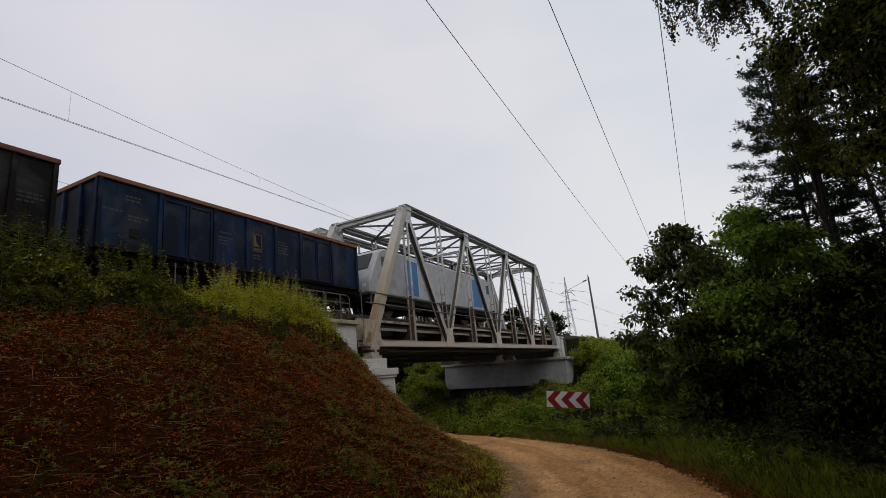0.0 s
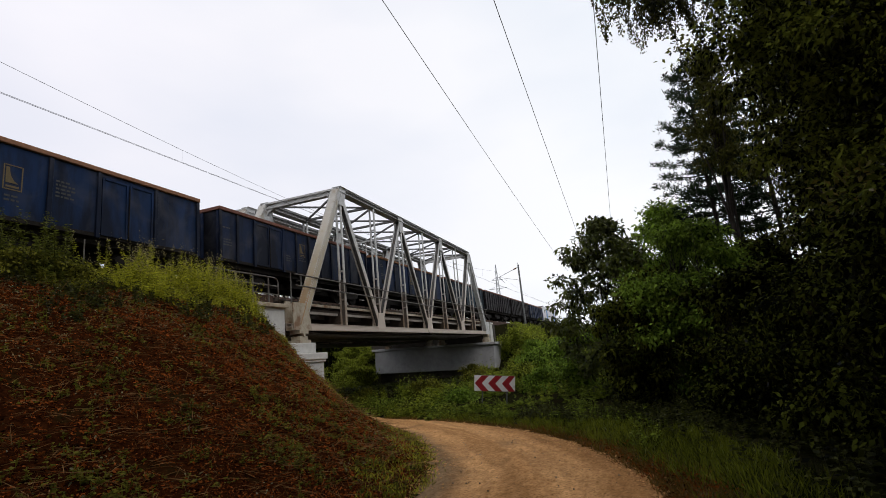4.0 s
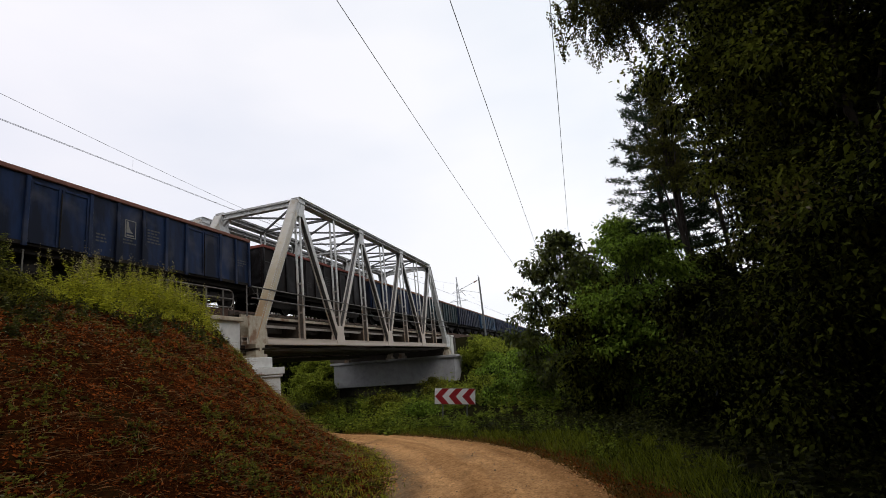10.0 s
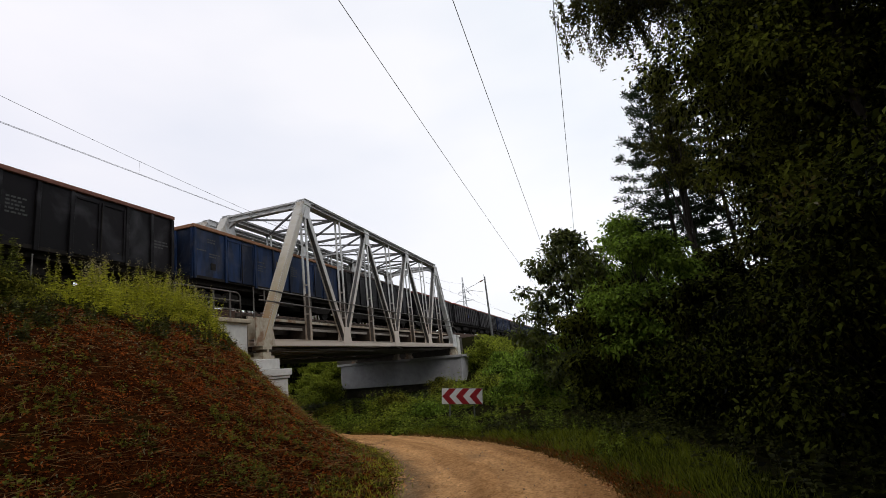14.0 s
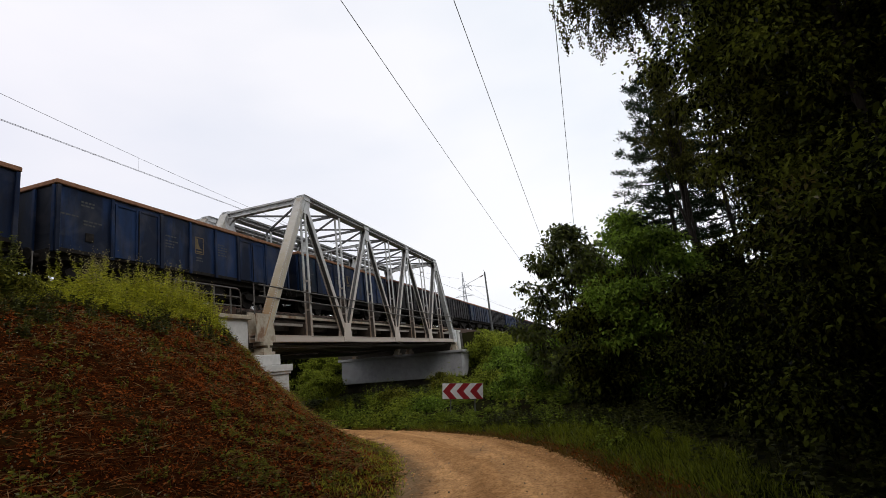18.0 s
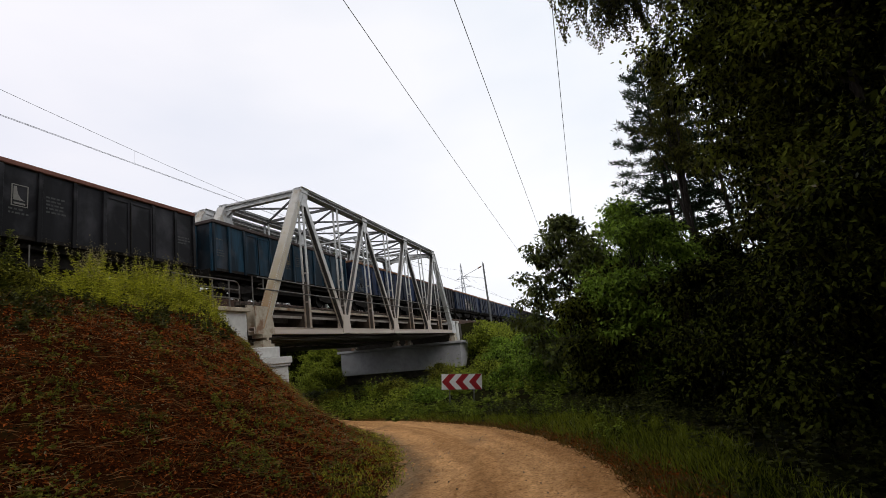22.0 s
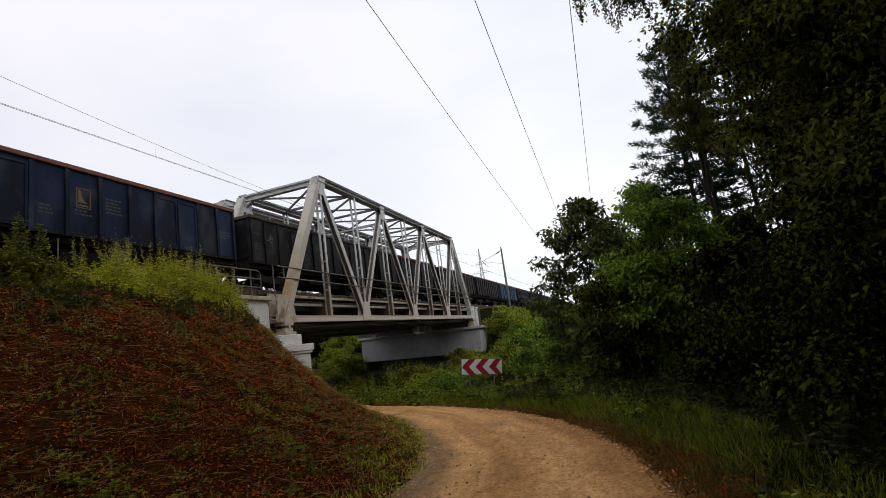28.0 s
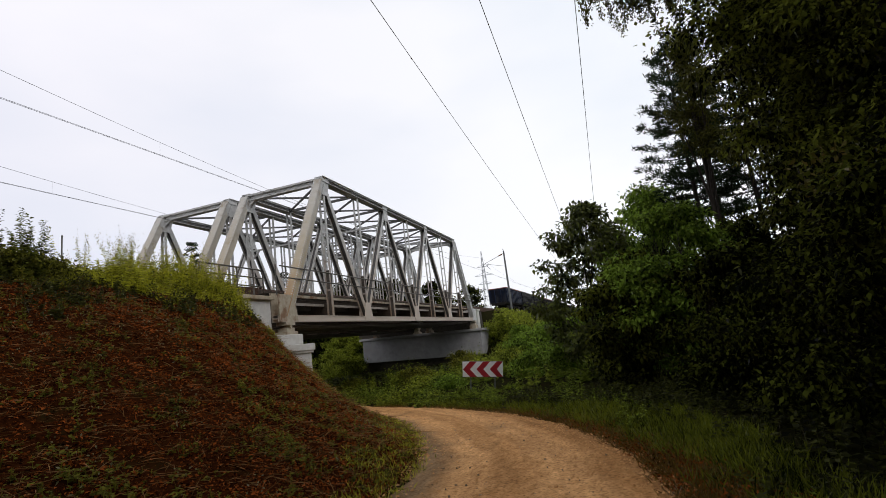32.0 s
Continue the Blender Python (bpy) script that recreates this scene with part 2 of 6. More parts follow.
M_LOCOB = surface("locomotive_blue", (0.02, 0.16, 0.42), (0.03, 0.2, 0.5), 3, 0.4, 0.05)
M_GLASS = surface("dark_cab_glass", (0.01, 0.012, 0.015), (0.02, 0.022, 0.025), 2, 0.06, 0)
M_WIRE = surface("cable", (0.09, 0.09, 0.095), (0.14, 0.14, 0.145), 20, 0.5, 0)
M_INSUL = surface("ceramic_insulator", (0.16, 0.07, 0.04), (0.24, 0.11, 0.07), 12, 0.3, 0)
M_MAST = surface("galvanised_mast", (0.10, 0.10, 0.10), (0.16, 0.16, 0.16), 6, 0.6, 0.1)
M_PYLON = surface("weathered_zinc", (0.42, 0.43, 0.45), (0.52, 0.53, 0.55), 4, 0.6, 0.05)
M_WHITE = surface("sign_white", (0.72, 0.70, 0.69), (0.80, 0.78, 0.77), 6, 0.5, 0.03, stain=(0.55, 0.52, 0.48), stain_scale=3, stain_at=0.62)
M_RED = surface("sign_red", (0.27, 0.012, 0.018), (0.34, 0.018, 0.024), 6, 0.5, 0.03)
# bracing darker than the other steel, in place of its shaded undersides
M_BRACE = surface("shade_dark_bracing_paint", (0.075, 0.074, 0.075), (0.125, 0.122, 0.12), 8, 0.6, 0.1, stain=(0.10, 0.07, 0.05), stain_scale=3)
M_HANDRAIL = surface("handrail_paint", (0.085, 0.076, 0.068), (0.145, 0.132, 0.118), 8, 0.6, 0.1, stain=(0.06, 0.03, 0.018), stain_scale=3)
M_BARK = surface("tree_bark", (0.018, 0.014, 0.011), (0.042, 0.033, 0.026), 14, 0.95, 0.8, stretch=(1, 1, 0.25))
M_LEAF = foliage("broad_leaves", (0.010, 0.022, 0.002), (0.230, 0.335, 0.042), 0.4, scale=0.8, low=0.42, high=1.02)
# near-black greens: the wood's deep shade is put into the leaf colour
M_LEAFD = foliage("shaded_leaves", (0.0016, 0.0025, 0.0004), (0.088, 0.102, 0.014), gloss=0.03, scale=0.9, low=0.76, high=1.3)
M_LEAFO = foliage("olive_leaves", (0.003, 0.0045, 0.0005), (0.150, 0.165, 0.022), 0.5, 0.03, scale=0.9, low=0.66, high=1.24)
M_LEAFY = foliage("yellowing_leaves", (0.05, 0.05, 0.01), (0.16, 0.12, 0.03))
M_LEAFB = foliage("light_shrub_leaves", (0.012, 0.022, 0.0015), (0.340, 0.385, 0.045), 0.45, scale=0.9, low=0.44, high=1.06)
M_NEEDLE = foliage("pine_needles", (0.010, 0.020, 0.008), (0.030, 0.048, 0.018), 0.15)
M_BIRCHL = foliage("birch_leaves", (0.010, 0.011, 0.003), (0.100, 0.098, 0.018), 0.35, 0.05, low=0.46, high=1.12)
M_GRASS = foliage("grass_blades", (0.008, 0.014, 0.0012), (0.225, 0.250, 0.025), 0.4, scale=1.1, low=0.46, high=1.12)
M_WEED = foliage("tall_weeds", (0.034, 0.040, 0.002), (0.52, 0.51, 0.045), 0.45, scale=1.1, low=0.40, high=1.02)
M_STALK = foliage("dark_stalk_leaves", (0.009, 0.012, 0.002), (0.170, 0.185, 0.030), 0.3, scale=0.9)
M_BRAMBLE = foliage("bramble_leaves", (0.003, 0.004, 0.0006), (0.075, 0.080, 0.015), 0.3, 0.10, scale=0.9, low=0.52, high=1.16)
M_NETTLE = foliage("nettle_leaves", (0.010, 0.022, 0.0015), (0.250, 0.310, 0.038), 0.4, scale=0.9, low=0.46, high=1.08)
M_SHOOT = foliage("green_shoots", (0.014, 0.018, 0.002), (0.215, 0.205, 0.028), 0.4, scale=0.9, low=0.44, high=1.1)
M_LEAFA = foliage("small_dark_leaves", (0.005, 0.009, 0.0016), (0.135, 0.155, 0.036), 0.4, 0.16, scale=0.9, low=0.46, high=1.1)
M_DRYGRASS = foliage("drying_grass", (0.06, 0.036, 0.008), (0.22, 0.135, 0.032), 0.3)
M_DEAD = foliage("dead_leaf_litter", (0.004, 0.0010, 0.0003), (0.350, 0.094, 0.022), 0.1, 0.0, scale=1.5, low=0.48, high=1.08)
M_STRAW = foliage("dry_stalks", (0.05, 0.024, 0.008), (0.30, 0.165, 0.070), 0.1, 0.0)
M_FLOWER = foliage("seed_heads", (0.16, 0.13, 0.05), (0.38, 0.32, 0.17), 0.3)
M_PALE = foliage("pale_leaf_undersides", (0.10, 0.10, 0.045), (0.30, 0.28, 0.16), 0.2)


# ---- mesh helpers ----
class Build:
    """Collects vertices and faces of one mesh."""

    def __init__(self):
        self.v, self.f = [], []

    def hexa(self, c):
        k = len(self.v)
        self.v += [tuple(p) for p in c]
        self.f += [tuple(k + i for i in q) for q in ((0, 3, 2, 1), (4, 5, 6, 7), (0, 1, 5, 4), (1, 2, 6, 5), (2, 3, 7, 6), (3, 0, 4, 7))]
        return self

    def box(self, x0, x1, y0, y1, z0, z1):
        return self.hexa([(x0, y0, z0), (x1, y0, z0), (x1, y1, z0), (x0, y1, z0), (x0, y0, z1), (x1, y0, z1), (x1, y1, z1), (x0, y1, z1)])

    def beam(self, p, q, w, h, side=(1, 0, 0)):
        """A bar from p to q, w along side, h across it."""
        p, q, s = Vector(p), Vector(q), Vector(side)
        d = (q - p).normalized()
        s = (s - d * s.dot(d)).normalized()
        u = d.cross(s)
        a, b = s * w / 2, u * h / 2
        return self.hexa([p - a - b, p + a - b, p + a + b, p - a + b, q - a - b, q + a - b, q + a + b, q - a + b])

    def ibeam(self, p, q, w, h, side=(1, 0, 0), t=0.03):
        """Two flanges square to side, and the web between them."""
        p, q, s = Vector(p), Vector(q), Vector(side)
        d = (q - p).normalized()
        s = (s - d * s.dot(d)).normalized()
        o = s * (w / 2 - t / 2)
        self.beam(p + o, q + o, t, h, side)
        self.beam(p - o, q - o, t, h, side)
        return self.beam(p, q, w - 2 * t, t, side)

    def tube(self, points, radii, n=8, caps=True):
        k = len(self.v)
        pts = [Vector(p) for p in points]
        if not hasattr(radii, "__len__"):
            radii = [radii] * len(pts)
        for i, p in enumerate(pts):
            d = (pts[min(i + 1, len(pts) - 1)] - pts[max(i - 1, 0)]).normalized()
            s = d.cross(Vector((0, 0, 1)) if abs(d.z) < 0.9 else Vector((1, 0, 0))).normalized()
            u = d.cross(s)
            for j in range(n):
                a = 2 * math.pi * j / n
                self.v.append(tuple(p + (s * math.cos(a) + u * math.sin(a)) * radii[i]))
        for i in range(len(pts) - 1):
            for j in range(n):
                a, b = k + i * n + j, k + i * n + (j + 1) % n
                self.f.append((a, b, b + n, a + n))
        if caps:
            self.f.append(tuple(k + j for j in reversed(range(n))))
            self.f.append(tuple(k + (len(pts) - 1) * n + j for j in range(n)))
        return self

    def prism(self, outline, x0, x1):
        """An outline in y and z, carried from x0 to x1."""
        k, n = len(self.v), len(outline)
        self.v += [(x0, y, z) for y, z in outline] + [(x1, y, z) for y, z in outline]
        self.f.append(tuple(k + i for i in range(n)))
        self.f.append(tuple(k + n + i for i in reversed(range(n))))
        for i in range(n):
            j = (i + 1) % n
            self.f.append((k + j, k + i, k + n + i, k + n + j))
        return self

    def mesh(self, name, material, smooth=False, bevel=0.0):
        me = bpy.data.meshes.new(name)
        me.from_pydata(self.v, [], self.f)
        bm = bmesh.new()
        bm.from_mesh(me)
        bmesh.ops.recalc_face_normals(bm, faces=bm.faces)
        if bevel:
            bmesh.ops.bevel(bm, geom=list(bm.edges), offset=bevel, segments=1, affect="EDGES", clamp_overlap=True)
        bm.to_mesh(me)
        bm.free()
        if smooth:
            me.shade_smooth()
        me.materials.append(material)
        return me


def part(name, b, material, parent, label="", smooth=False, bevel=0.0):
    """One mesh object under a thing or a part."""
    ob = new(name, b.mesh(name, material, smooth, bevel) if isinstance(b, Build) else b)
    ob.parent = parent
    return tagged(ob, label)


def thing(name, at, label, category, group="", kind="", yaw=0.0):
    ob = new(name)
    ob.matrix_basis = pose(*at, 0, 0, yaw)
    return tagged(ob, label, category, group, kind)


def quads(name, v, material):
    """A mesh of free quads from an array of n x 4 x 3."""
    v = np.asarray(v, dtype=np.float32).reshape(-1, 3)
    n = len(v) // 4
    me = bpy.data.meshes.new(name)
    me.vertices.add(4 * n)
    me.loops.add(4 * n)
    me.polygons.add(n)
    me.vertices.foreach_set("co", v.ravel())
    me.loops.foreach_set("vertex_index", np.arange(4 * n, dtype=np.int32))
    me.polygons.foreach_set("loop_start", np.arange(0, 4 * n, 4, dtype=np.int32))
    me.update(calc_edges=True)
    me.materials.append(material)
    return me


def unit(a):
    return a / np.maximum(np.linalg.norm(a, axis=-1, keepdims=True), 1e-9)


def blades(p, d, length, width, rng, droop=0.15, belly=0.4, level=None):
    """Leaves or blades at p along d: four corners each. level: they face the sky, the more so the smaller it is."""
    p, d = np.asarray(p, float), unit(np.asarray(d, float))
    n = len(p)
    length, width = np.broadcast_to(length, n)[:, None], np.broadcast_to(width, n)[:, None]
    face = unit(rng.normal(size=(n, 3)))
    if level is not None:
        face = face * level + np.array([0, 0, 1.0])
    s = unit(np.cross(d, face))
    down = np.zeros((n, 3))
    down[:, 2] = -1
    mid = p + d * length * belly + down * length * droop * 0.15
    tip = p + d * length + down * length * droop
    return np.stack([p, mid + s * width / 2, tip, mid - s * width / 2], axis=1)


# ---- plan ----
NEAR, SPACING, GAUGE_X = -14.64, 5.07, 6.5      # plane of the near truss, width of a bridge, distance of the tracks
TRACK_1 = NEAR - SPACING / 2
TRACK_2 = TRACK_1 - GAUGE_X
Y0, PANEL, ZB, ZT, RAIL = 20.44, 4.10, 3.52, 11.46, 5.24
Y8 = Y0 + 8 * PANEL
ROAD_Y = [-60, -20, 0, 4, 6.5, 8.5, 10.2, 12.6, 16, 20, 24, 28, 31, 34, 37]
ROAD_X = [3, 0.6, -0.9, -1.2, -1.6, -1.95, -2.6, -3.75, -5.8, -9.2, -13.6, -19.5, -26, -38, -70]


def road_x(y):
    return np.interp(y, ROAD_Y, ROAD_X)


def road_z(y):
    return np.interp(y, [-60, -20, 0, 6, 24, 34, 60, 200], [2.2, 1.0, 0.0, -0.3, -1.2, -1.4, -1.3, -0.6])


def road_edge(y):
    """Where the grass begins on the outer side, east of the centre line."""
    return np.interp(y, [5, 9, 10.7, 12.8, 14, 15.7, 19, 21.8, 23.8], [1.9, 1.92, 2.05, 2.2, 2.22, 2.05, 1.82, 1.6, 0.95])


def smooth(x):
    x = np.clip(x, 0, 1)
    return x * x * (3 - 2 * x)


def wobble(x, y, s, seed=0.0):
    return (np.sin(x * s + seed) * np.cos(y * s * 1.3 + seed * 2) + 0.6 * np.sin((x + y) * s * 2.1 + seed * 3) + 0.4 * np.cos((x - 1.4 * y) * s * 3.7 + seed)) / 2


def height(x, y):
    """The ground: road, verges, the embankment and its cones at the abutments."""
    x, y = np.asarray(x, float), np.asarray(y, float)
    rz, rc = road_z(y), road_x(y)
    off = np.abs(x - rc)
    g = rz + 0.16 * smooth((off - 1.9) / 1.2) * (1 + 0.5 * wobble(x, y, 1.3)) + 0.05 * smooth((off - 2) / 2) * wobble(x, y, 3.1, 1.0)
    g = g + 0.5 * smooth((x - rc - 4) / 10)
    # near embankment
    crest, toe = -13.6 - 0.45 * smooth((y - 14.5) / 2.5), rc - 1.68
    top = np.interp(y, [14.3, 15.4, 16.0, 16.7, 17.9, 19.2, 21.5, 22.4, 23.6, 25.0], [4.5, 4.15, 3.92, 3.47, 2.78, 2.05, 0.95, 0.35, -0.6, -1.2])
    top = np.where(y < 22.5, top, np.minimum(top, g))
    u = np.clip((x - crest) / np.maximum(toe - crest, 0.5), 0, 1)
    bank = top - (top - rz) * (u - 0.05 * np.sin(2 * np.pi * u)) + np.sin(np.pi * u) * (0.14 * wobble(x, y, 1.1, 2.0) + 0.065 * wobble(x, y, 3.3, 0.5) + 0.03 * wobble(x, y, 7.1, 1.5))
    bank = bank - 0.5 * np.sin(np.pi * u) * np.exp(-((y - 16.8) / 3.2) ** 2)
    near = np.where((x < toe) & (y < 25), np.maximum(bank, np.where(u < 1, -9, g)), g)
    near = np.where((x < toe) & (y < 25), near, g)
    # far embankment
    top2 = np.interp(y, [45, 53, 55, 60], [-1.35, -0.9, 0.4, 4.5])
    u2 = np.clip((x + 13.8) / 7.5, 0, 1)
    bank2 = top2 - (top2 - rz) * (u2 - 0.05 * np.sin(2 * np.pi * u2)) + 0.15 * wobble(x, y, 0.9)
    far = np.where((y > 45) & (u2 < 1), np.maximum(bank2, near - 0.3), near)
    far = far + 0.25 * smooth((x + 24) / 9) * smooth((-11.5 - x) / 2) * smooth((y - 46) / 5.5) * (y < 53)
    # the bank falls away on its far side
    fall = smooth((-29.5 - x) / 9)
    out = far * (1 - fall) + fall * np.minimum(far, -0.4 + 0.3 * wobble(x, y, 0.2))
    return out


# ---- ground, one sheet to the horizon ----
def ground_sheet():
    xs = np.concatenate([[-1500, -900, -500, -300, -200, -140, -100, -80, -66, -56, -48], np.arange(-42, -16, 1.0), np.arange(-16, 7, 0.28), np.arange(7, 20, 0.9), [22, 26, 31, 38, 48, 62, 80, 110, 150, 220, 320, 500, 900, 1500]])
    ys = np.concatenate([[-1500, -800, -400, -200, -120, -80, -60, -45, -34, -26, -20, -15, -11, -8, -6], np.arange(-4.5, 27, 0.3), np.arange(27, 62, 0.9), np.arange(62, 90, 3), [95, 105, 120, 140, 170, 210, 280, 400, 600, 1000, 1800]])
    gx, gy = np.meshgrid(xs, ys)
    gz = height(gx, gy)
    nx, ny = len(xs), len(ys)
    v = np.stack([gx, gy, gz], -1).reshape(-1, 3)
    i = np.arange(nx * ny).reshape(ny, nx)
    f = np.stack([i[:-1, :-1], i[:-1, 1:], i[1:, 1:], i[1:, :-1]], -1).reshape(-1, 4)
    me = bpy.data.meshes.new("ground")
    me.from_pydata(v.tolist(), [], f.tolist())
    me.shade_smooth()
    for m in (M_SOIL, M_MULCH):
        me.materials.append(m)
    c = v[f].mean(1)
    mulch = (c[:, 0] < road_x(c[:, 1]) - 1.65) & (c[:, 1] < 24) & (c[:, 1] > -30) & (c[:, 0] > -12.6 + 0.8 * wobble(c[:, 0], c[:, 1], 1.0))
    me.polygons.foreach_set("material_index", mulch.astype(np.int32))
    return tagged(new("ground", me), "uneven grassy ground with a brown embankment slope", "ground", kind="structure")


ground_sheet()


def road_material():
    """Sand with paler wheel tracks, darker damp gravel between and beside them."""
    m = M_SAND.copy()
    m.name = "rutted_sandy_road"
    n, l = m.node_tree.nodes, m.node_tree.links
    bsdf = n["Principled BSDF"]
    old = bsdf.inputs["Base Color"].links[0].from_socket
    at, tc, nz = n.new("ShaderNodeAttribute"), n.new("ShaderNodeTexCoord"), n.new("ShaderNodeTexNoise")
    at.attribute_name = "across"
    nz.inputs["Scale"].default_value, nz.inputs["Detail"].default_value = 0.9, 6
    l.new(tc.outputs["Object"], nz.inputs["Vector"])
    add = n.new("ShaderNodeMath")
    add.operation = "MULTIPLY_ADD"
    l.new(nz.outputs[0], add.inputs[0])
    add.inputs[1].default_value = 0.9
    l.new(at.outputs["Fac"], add.inputs[2])
    mr = n.new("ShaderNodeMapRange")
    mr.inputs[1].default_value, mr.inputs[2].default_value = -1.6, 2.5
    l.new(add.outputs[0], mr.inputs[0])
    ramp = n.new("ShaderNodeValToRGB")
    els = ramp.color_ramp.elements
    els[0].position, els[0].color = 0.0, (0.26, 0.31, 0.41, 1)
    els[1].position, els[1].color = 1.0, (0.62, 0.58, 0.52, 1)
    for pos, c in ((0.20, (0.42, 0.48, 0.58, 1)), (0.29, (0.88, 0.88, 0.88, 1)), (0.36, (1.05, 1.05, 1.05, 1)), (0.44, (0.78, 0.74, 0.68, 1)), (0.54, (0.84, 0.79, 0.72, 1)), (0.62, (1.05, 1.05, 1.05, 1)), (0.73, (0.97, 0.96, 0.94, 1)), (0.82, (0.66, 0.60, 0.52, 1))):
        e = els.new(pos)
        e.color = c
    l.new(mr.outputs[0], ramp.inputs[0])
    mul = n.new("ShaderNodeMix")
    mul.data_type, mul.blend_type = "RGBA", "MULTIPLY"
    mul.inputs[0].default_value = 1
    l.new(old, mul.inputs[6])
    l.new(ramp.outputs[0], mul.inputs[7])
    grit = n.new("ShaderNodeTexNoise")
    grit.inputs["Scale"].default_value, grit.inputs["Detail"].default_value = 24, 4
    l.new(tc.outputs["Object"], grit.inputs["Vector"])
    gr = n.new("ShaderNodeValToRGB")
    gr.color_ramp.elements[0].position, gr.color_ramp.elements[0].color = 0.30, (0.45, 0.43, 0.40, 1)
    gr.color_ramp.elements[1].position, gr.color_ramp.elements[1].color = 0.52, (1, 1, 1, 1)
    l.new(grit.outputs[0], gr.inputs[0])
    mul2 = n.new("ShaderNodeMix")
    mul2.data_type, mul2.blend_type = "RGBA", "MULTIPLY"
    mul2.inputs[0].default_value = 0.95
    l.new(mul.outputs[2], mul2.inputs[6])
    l.new(gr.outputs[0], mul2.inputs[7])
    # streaks along the way
    lane, st, sr = n.new("ShaderNodeAttribute"), n.new("ShaderNodeTexNoise"), n.new("ShaderNodeValToRGB")
    lane.attribute_name = "lane"
    st.inputs["Scale"].default_value, st.inputs["Detail"].default_value = 1.0, 5
    l.new(lane.outputs["Vector"], st.inputs["Vector"])
    sr.color_ramp.elements[0].position, sr.color_ramp.elements[0].color = 0.36, (0.62, 0.56, 0.50, 1)
    sr.color_ramp.elements[1].position, sr.color_ramp.elements[1].color = 0.60, (1.1, 1.08, 1.05, 1)
    l.new(st.outputs[0], sr.inputs[0])
    mul3 = n.new("ShaderNodeMix")
    mul3.data_type, mul3.blend_type = "RGBA", "MULTIPLY"
    mul3.inputs[0].default_value = 0.55
    l.new(mul2.outputs[2], mul3.inputs[6])
    l.new(sr.outputs[0], mul3.inputs[7])
    l.new(mul3.outputs[2], bsdf.inputs["Base Color"])
    return m


M_ROAD = road_material()


def road_sheet():
    yc = np.concatenate([np.arange(-60, -4, 3.0), np.arange(-4, 34, 0.3)])
    c = np.stack([road_x(yc), yc], -1)
    # rounded centre line
    for _ in range(6):
        c[1:-1] = (c[:-2] + 2 * c[1:-1] + c[2:]) / 4
    d = np.gradient(c, axis=0)
    d /= np.linalg.norm(d, axis=1, keepdims=True)
    s = np.stack([d[:, 1], -d[:, 0]], -1)
    across = np.linspace(-1, 1, 23)
    outer = np.interp(yc, [5, 13, 15, 18, 21, 23.5, 26], [2.02, 2.0, 1.8, 1.5, 1.25, 1.0, 1.6])
    inner = np.interp(yc, [5, 9, 13, 16, 20], [1.72, 1.75, 1.7, 1.8, 1.95])
    off = across[None, :] * np.where(across[None, :] > 0, outer[:, None], inner[:, None])
    edge = np.abs(across) ** 6
    off = off + edge[None, :] * np.sign(across)[None, :] * 0.22 * wobble(yc[:, None] * 1.0, across[None, :] * 0, 2.3)
    x = c[:, :1] + s[:, :1] * off
    y = c[:, 1:] + s[:, 1:] * off
    rut = -0.035 * (np.exp(-((off - 0.75) / 0.28) ** 2) + np.exp(-((off + 0.75) / 0.28) ** 2)) + 0.02 * np.exp(-(off / 0.3) ** 2)
    z = np.interp(y, yc, road_z(yc)) + 0.05 + rut - 0.06 * edge + 0.012 * wobble(x, y, 5.0)
    n, k = x.shape
    v = np.stack([x, y, z], -1).reshape(-1, 3)
    i = np.arange(n * k).reshape(n, k)
    f = np.stack([i[:-1, :-1], i[:-1, 1:], i[1:, 1:], i[1:, :-1]], -1).reshape(-1, 4)
    me = bpy.data.meshes.new("road")
    me.from_pydata(v.tolist(), [], f.tolist())
    me.shade_smooth()
    me.attributes.new("across", "FLOAT", "POINT").data.foreach_set("value", off.ravel().astype(np.float32))
    lane = np.stack([off * 3.2, 0.35 * np.repeat(np.cumsum(np.r_[0, np.hypot(*np.diff(c, axis=0).T)])[:, None], k, 1), 0 * off], -1)
    me.attributes.new("lane", "FLOAT_VECTOR", "POINT").data.foreach_set("vector", lane.ravel().astype(np.float32))
    me.materials.append(M_ROAD)
    return tagged(new("road", me), "curving sandy dirt road with shallow wheel ruts", "road", kind="structure")


road_sheet()

# ---- abutments ----
near_abut = thing("abutment_near", (0, 0, 0), "whitewashed concrete bridge abutment with stepped pedestal", "abutment", kind="structure")
part("back_wall", Build().box(-30, -14.66, 13.0, 19.45, -2.5, 4.36), M_CONC, near_abut, bevel=0.03)
part("coping", Build().box(-30.1, -14.50, 14.4, 19.55, 4.364, 4.54), M_COPING, near_abut, "yellowish weathered coping", bevel=0.02)
part("bridge_seat", Build().box(-29.6, -14.22, 19.454, 21.15, 2.28, 2.76), M_CONC, near_abut, bevel=0.03)
part("cap", Build().box(-29.8, -13.98, 18.9, 21.75, 1.96, 2.276).box(-29.75, -14.04, 18.95, 21.68, 1.84, 1.956), M_CONC, near_abut, bevel=0.02)
part("pedestal", Build().box(-29.6, -14.12, 19.0, 21.6, -2.5, 1.836), M_CONC, near_abut, bevel=0.03)
far_abut = thing("abutment_far", (0, 0, 0), "whitewashed concrete bridge abutment above overgrown shade", "abutment", kind="structure")
part("cap", Build().box(-27.9, -13.5, 52.2, 55.0, 2.22, 2.48), M_CONCG, far_abut, bevel=0.03)
part("wall", Build().box(-27.6, -13.75, 52.45, 56.0, -0.22, 2.216), M_CONCG, far_abut, bevel=0.04)
